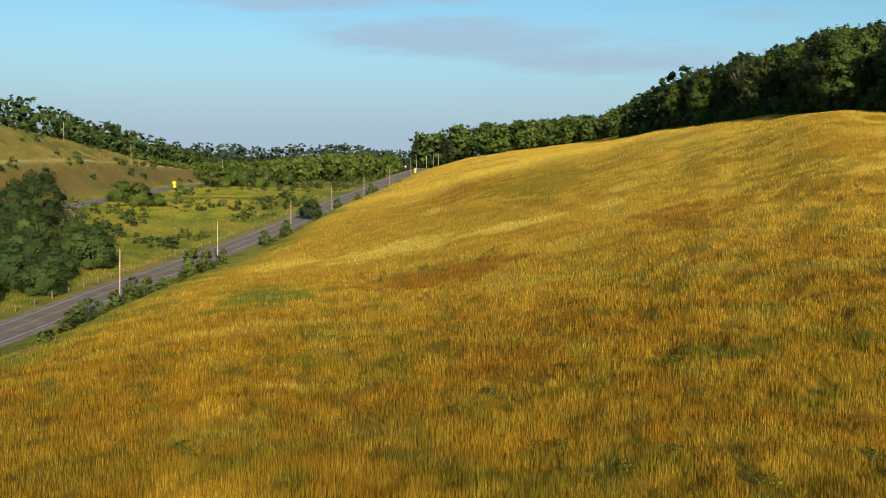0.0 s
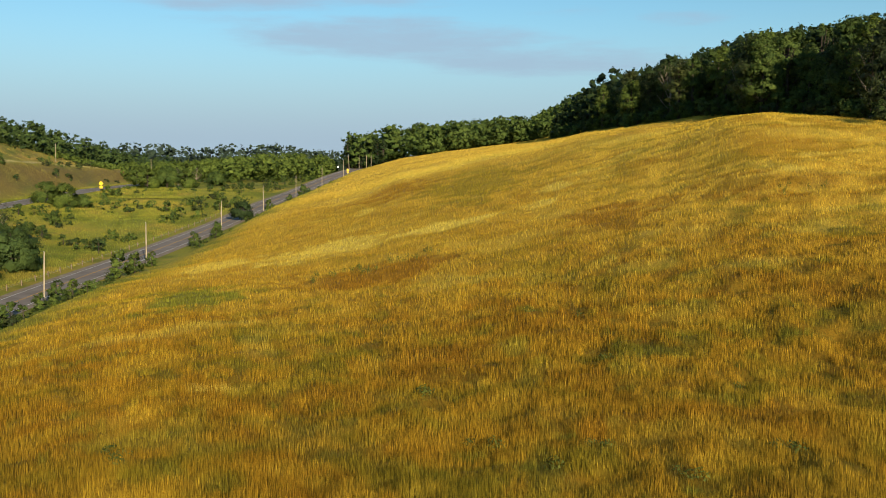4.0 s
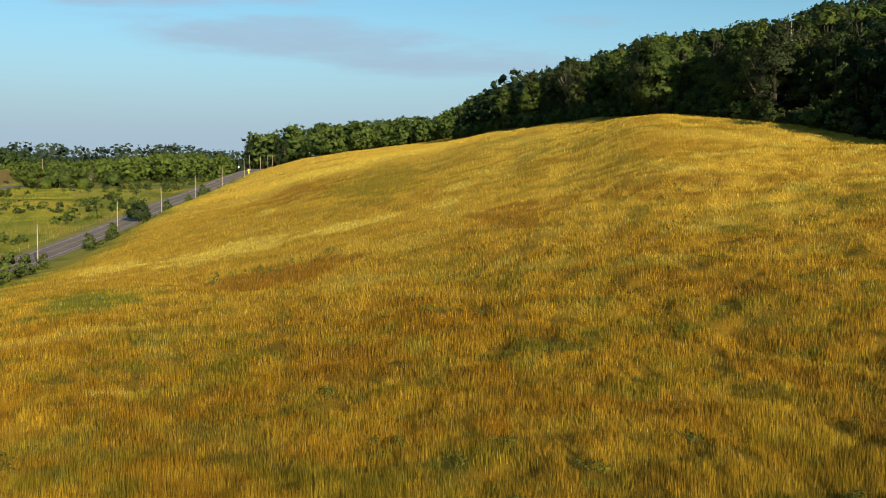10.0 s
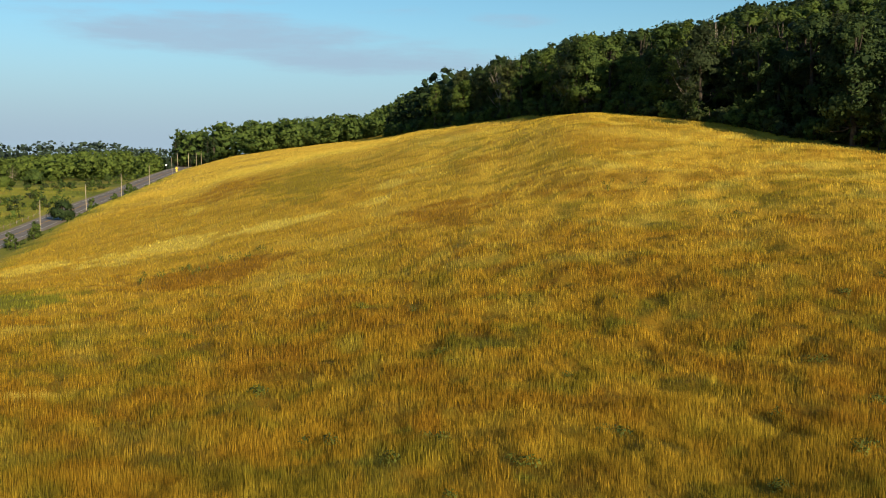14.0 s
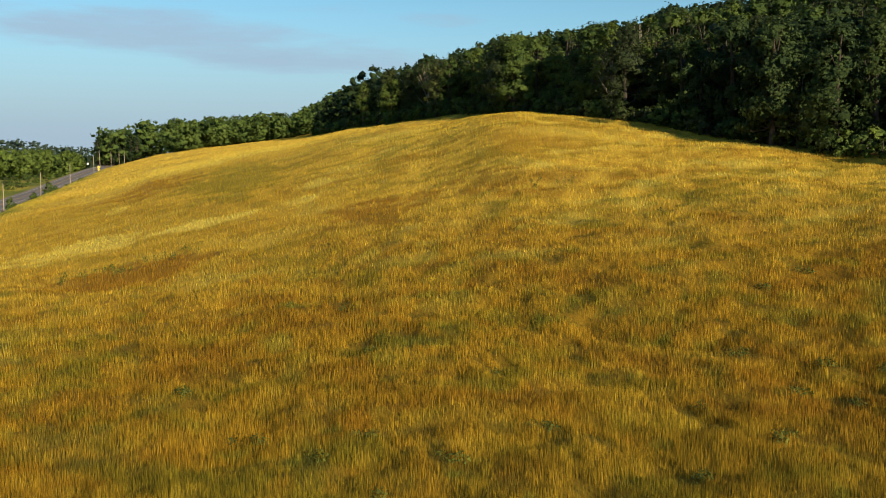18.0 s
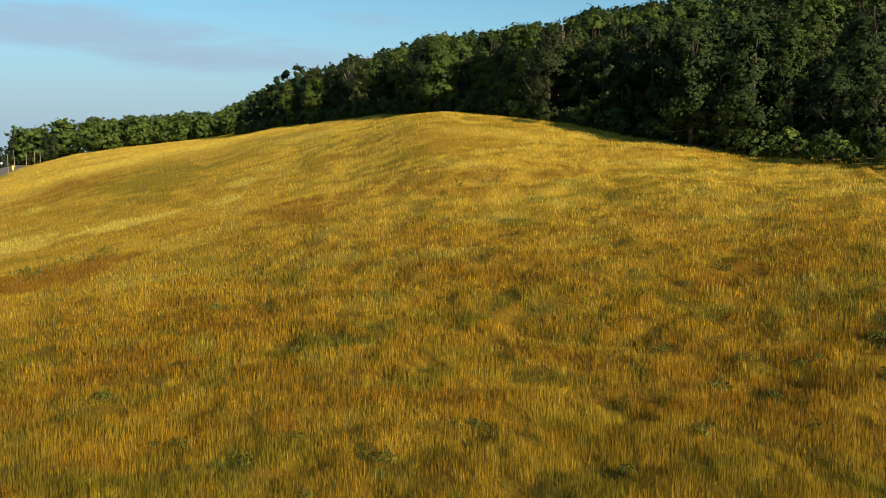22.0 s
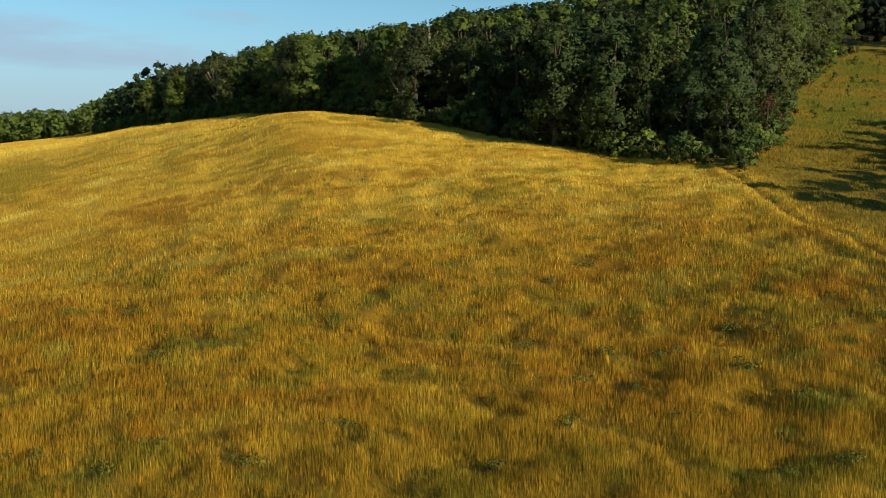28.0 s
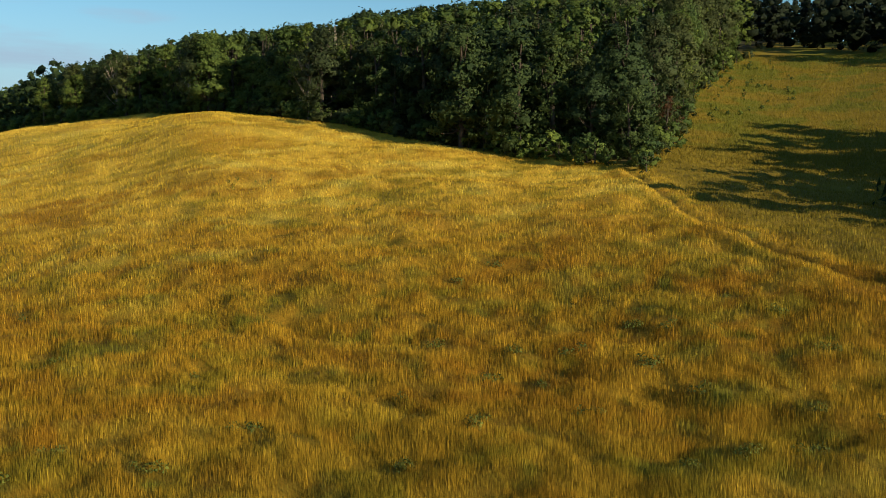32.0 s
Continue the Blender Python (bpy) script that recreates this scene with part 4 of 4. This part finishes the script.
def in_upper_field():
    b, d = radians(rng.uniform(47.2, 53.5)), rng.uniform(235, 330)
    b = max(b, radians(46.6 + 0.031 * (d - 168)))
    return math.sin(b) * d, math.cos(b) * d


bushes("field_shrub", "low green brush at the top of the upper field", "brush in the upper field", 45, in_upper_field, (0.15, 0.34), (1, 1, 4))
PINES = tree_meshes(87, 19, 7.5, 0.1, 44, 50, 0.3, M_NEEDLE, None, 0.55, core=1)
plant(PINES, "pine_tree", "tall dark pine at the end of the centre wood", "pines", [(-18, 640, 1.05), (-13.5, 645, 1.15), (-9, 636, 1.0), (-4, 642, 1.2), (-15, 652, 1.1), (1, 632, 1.05), (-8, 652, 1.15), (5, 628, 1.0)])


# ---- weeds in the meadow ----
def weed_mesh(seed, height, width, leaves):
    rg = np.random.default_rng(seed)
    ang, rad = rg.uniform(0, 6.28, leaves), np.sqrt(rg.uniform(0, 1, leaves)) * 0.5 * width
    z = height * rg.uniform(0.2, 1.0, leaves) * (1 - 0.5 * (rad / (0.5 * width)) ** 2)
    c = np.stack([np.cos(ang) * rad, np.sin(ang) * rad, z], 1)
    n = np.stack([np.cos(ang) * 0.7, np.sin(ang) * 0.7, 0.5 + 0 * z], 1)
    v, f, m = leaf_cards(rg, c, n, 0.085)
    k = np.linspace(0, 1, 4)[:, None]
    sv, sf = tubes([(np.array([0.04, 0.03, height * 0.8]) * k, 0.014 * (1.1 - 0.8 * k[:, 0]))], 5)
    return mesh_from("stem", sv, sf, M_WEED, True), round_off(mesh_from("leaves", v, f, M_WEED, True), m)


def weed(name, label, meshes, x, y, s, group):
    return make_tree(name, label, meshes, (x, y), s, rng.uniform(0, 6.28), group, "weed", ("stem", "leaves"))


WEEDS = [weed_mesh(91, 0.65, 1.2, 60), weed_mesh(92, 0.8, 0.9, 50), weed_mesh(93, 0.55, 1.5, 70)]
NEAR_WEEDS = [(20.5, 99.9), (19.1, 82.4), (7.8, 62.7), (6.1, 63.9), (16.4, 52.6), (13.8, 59.2), (10.2, 56.1), (3.8, 76.0), (24.3, 55.8), (26.1, 69.7), (-15.4, 59.2), (-15.6, 61.8), (15.9, 103.3),
              (12.2, 49.6), (29.2, 45.9), (-4.2, 96.5)]
FAR_WEEDS = [(61.6, 56.7), (60.1, 59.7), (62.9, 53.7), (53.1, 45.8), (53.1, 51.2), (54.2, 37.7), (44.0, 35.4), (48.1, 34.5), (56.1, 34.7), (36.3, 49.3), (44.3, 47.4), (45.6, 54.0), (43.4, 57.7),
             (49.0, 61.2), (61.5, 69.0), (40.9, 35.9), (64.2, 44.5), (70.3, 58.6), (52.5, 57.6), (69.9, 52.6), (36.1, 57.7), (58.0, 81.6), (63.9, 83.7), (66.9, 117.4), (36.8, 50.3), (45.3, 67.1)]
for i, (x, y) in enumerate(NEAR_WEEDS + FAR_WEEDS):
    for k in range(1 + (i * 7) % 3):
        weed("weed_clump", "green leafy weeds among the dry grass", WEEDS[(i + k) % 3], x + rng.uniform(-1.1, 1.1) * (k > 0), y + rng.uniform(-0.9, 0.9) * (k > 0), rng.uniform(0.75, 1.15), "weed clumps in the meadow")
TALL_WEED = weed_mesh(94, 1.35, 0.8, 60)
for i in range(34):
    t = i / 33
    x, y = (-10 + 25 * t + rng.uniform(-1.5, 1.5), 152 + 3 * t + rng.uniform(-5, 4)) if i < 26 else (62 + rng.uniform(-4, 4), 143 + rng.uniform(-3, 3))
    weed("tall_weed", "tall pale weed standing above the grass", TALL_WEED, x, y, rng.uniform(0.7, 1.1), "tall weeds on the slope")

# ---- poles, posts and signs ----
def part(name, verts, faces, mat, parent, label="", smooth_faces=False):
    ob = new(name, mesh_from(name, verts, faces, mat, smooth_faces))
    ob.parent = parent
    return tagged(ob, label)


def slab(w, d, h, at=(0, 0, 0), turn=0.0, bevel=0.15):
    """A panel with clipped corners: width along x, thickness along y, height along z; turned in its plane."""
    c = bevel * min(w, h)
    out = [(w / 2 - c, -h / 2), (w / 2, -h / 2 + c), (w / 2, h / 2 - c), (w / 2 - c, h / 2), (-w / 2 + c, h / 2), (-w / 2, h / 2 - c), (-w / 2, -h / 2 + c), (-w / 2 + c, -h / 2)]
    ca, sa = math.cos(turn), math.sin(turn)
    out = [(x * ca - z * sa, x * sa + z * ca) for x, z in out]
    bm = bmesh.new()
    front = bm.faces.new([bm.verts.new((x + at[0], at[1] - d / 2, z + at[2])) for x, z in out])
    got = bmesh.ops.extrude_face_region(bm, geom=[front])
    bmesh.ops.translate(bm, verts=[v for v in got["geom"] if isinstance(v, bmesh.types.BMVert)], vec=(0, d, 0))
    bmesh.ops.recalc_face_normals(bm, faces=bm.faces)
    return bm


def part_bm(name, bm, mat, parent, label=""):
    me = bpy.data.meshes.new(name)
    bm.to_mesh(me)
    bm.free()
    me.materials.append(mat)
    ob = new(name, me)
    ob.parent = parent
    return tagged(ob, label)


def capped(points, radii, sides=10):
    v, f = tubes([(np.array(points, float), np.array(radii, float))], sides)
    return v, f


def utility_pole(x, y, height, lean=(0, 0), label="bare weathered wooden utility pole beside the road"):
    ob = new("utility_pole")
    ob.location = (x, y, land_at(x, y) - 0.2)
    top = np.array([lean[0], lean[1], height + 0.2])
    v, f = capped([(0, 0, 0), top * 0.3, top * 0.7, top, top + [0, 0, 0.01], top + [0, 0, 0.05]], (0.15, 0.14, 0.125, 0.105, 0.105, 0.004))
    part("shaft", v, f, M_POLE, ob, "", True)
    v, f = capped([top * 0.985 + [0.0, -0.12, 0], top * 0.985 + [0.0, -0.2, 0.0], top * 0.985 + [0, -0.22, 0.16], top * 0.985 + [0, -0.22, 0.26]], (0.03, 0.03, 0.045, 0.02), 6)
    part("insulator_pin", v, f, M_STEEL, ob, "small metal insulator pin", True)
    return tagged(ob, label, "utility pole", "poles along the road")


for y, lean in ((170, (0.28, 0.0)), (228, (0.05, 0.1)), (295, (0.12, 0.2)), (352, (-0.05, 0)), (414, (0.1, 0)), (478, (0.05, 0.1)), (537, (-0.1, 0))):
    utility_pole(float(road_x(y)) + 6.0 + (0.7 if y == 170 else 0), y, 9.2, lean)
for px, y in ((-15.5, 590), (-9.6, 585), (-5.5, 600), (-2.7, 605)):
    utility_pole(px, y, 9.0, (-0.35, 0) if px < -15 else (0, 0), "wooden utility pole where the road bends")
for px, y in ((-186, 494), (-170, 548), (-33, 640)):
    utility_pole(px, y, 10.0, (0, 0), "wooden utility pole above the highway")


utility_pole(-114, 520, 13.0, (0, 0), "tall wooden utility pole among the valley trees")


def guard_cable():
    ob = new("cable_guard_rail")
    ys = np.arange(118, 345, 6.3)
    ob.location = (float(road_x(118)) - 7.0, 118.0, land_at(float(road_x(118)) - 7.0, 118.0))
    base = np.array(ob.location)
    bm = slab(0.2, 0.2, 1.3, (0, 0, 0.5), 0.0, 0.12)
    me = bpy.data.meshes.new("post")
    bm.to_mesh(me)
    bm.free()
    me.materials.append(M_POST)
    line = []
    for y in ys:
        x = float(road_x(y)) - 7.0
        p = np.array([x, y, land_at(x, y)]) - base
        post = new("post", me)
        post.parent = ob
        post.location = p
        post.rotation_euler = (0.02 * math.sin(y * 3), 0.04 * math.sin(y * 7), 0.1 * math.sin(y))
        line.append(p)
    for h in (0.55, 0.82):
        v, f = tubes([(np.array(line) + [0.1, 0, h], np.full(len(line), 0.014))], 5)
        part("cable", v, f, M_STEEL, ob, "thin grey steel cable", True)
    return tagged(ob, "low cable guard rail on short wooden posts", "guard rail")


guard_cable()


def warning_sign(x, y, size, label, arrow=False):
    ob = new("warning_sign")
    ob.location = (x, y, land_at(x, y) - 0.1)
    v, f = capped([(0, 0.06, 0), (0, 0.06, 1.6 * size), (0, 0.06, 3.1 * size)], (0.05 * size, 0.05 * size, 0.045 * size), 8)
    part("post", v, f, M_STEEL, ob, "", True)
    top = part_bm("diamond_panel", slab(1.22 * size, 0.03, 1.22 * size, (0, 0, 2.45 * size), math.pi / 4, 0.08), M_SIGN, ob, "yellow diamond panel")
    plate = part_bm("lower_panel", slab(1.05 * size, 0.03, 0.85 * size, (0, 0, 1.15 * size), 0.0, 0.08), M_SIGN, ob, "yellow lower panel")
    part_bm("symbol", slab(0.14 * size, 0.012, 0.7 * size, (0, -0.024, 2.42 * size), 0.0, 0.1), M_BLACK, top, "black symbol bar")
    part_bm("symbol", slab(0.5 * size, 0.012, 0.12 * size, (0, -0.024, 1.15 * size), 0.0, 0.1), M_BLACK, plate, "black bar")
    return tagged(ob, label, "road sign", "yellow warning signs")


warning_sign(-116.2, 434, 1.22, "yellow diamond warning sign with a plate beside the highway")
warning_sign(-15.4, 556, 0.95, "yellow diamond warning sign where the road bends")


def plain_sign(x, y, z, w, h, label):
    ob = new("small_sign")
    ob.location = (x, y, land_at(x, y) - 0.1)
    v, f = capped([(0, 0.05, 0), (0, 0.05, z * 0.5), (0, 0.05, z + h * 0.4)], (0.04, 0.04, 0.035), 8)
    part("post", v, f, M_STEEL, ob, "", True)
    part_bm("panel", slab(w, 0.03, h, (0, 0, z), 0.0, 0.1), M_SIGN_GREEN, ob, "white panel")
    return tagged(ob, label, "road sign")


plain_sign(-21.8, 585, 2.6, 1.0, 1.0, "small white road sign by the bend")
plain_sign(-123.5 + 11, 262, 3.0, 1.1, 1.3, "small white sign beside the highway")


def highway_rail():
    ob = new("highway_guard_rail")
    ys = np.arange(180, 330, 4.0)
    x0 = HIGHWAY_X + 6.4
    ob.location = (x0, 180, land_at(x0, 180))
    base = np.array(ob.location)
    line = [np.array([x0, y, land_at(x0, y)]) - base for y in ys]
    bm = slab(0.15, 0.15, 0.8, (0, 0, 0.35), 0.0, 0.12)
    me = bpy.data.meshes.new("post")
    bm.to_mesh(me)
    bm.free()
    me.materials.append(M_POLE)
    for p in line:
        post = new("post", me)
        post.parent = ob
        post.location = p
    prof = ((0.10, 0.42), (0.16, 0.48), (0.10, 0.56), (0.16, 0.64), (0.10, 0.72))
    line = np.array(line)
    v = np.concatenate([line + [a, 0, b] for a, b in prof])
    n = len(line)
    f = [(c * n + j, (c + 1) * n + j, (c + 1) * n + j + 1, c * n + j + 1) for c in range(4) for j in range(n - 1)]
    part("rail", v, f, M_STEEL, ob, "corrugated grey steel rail")
    return tagged(ob, "grey steel guard rail along the highway", "guard rail")


highway_rail()
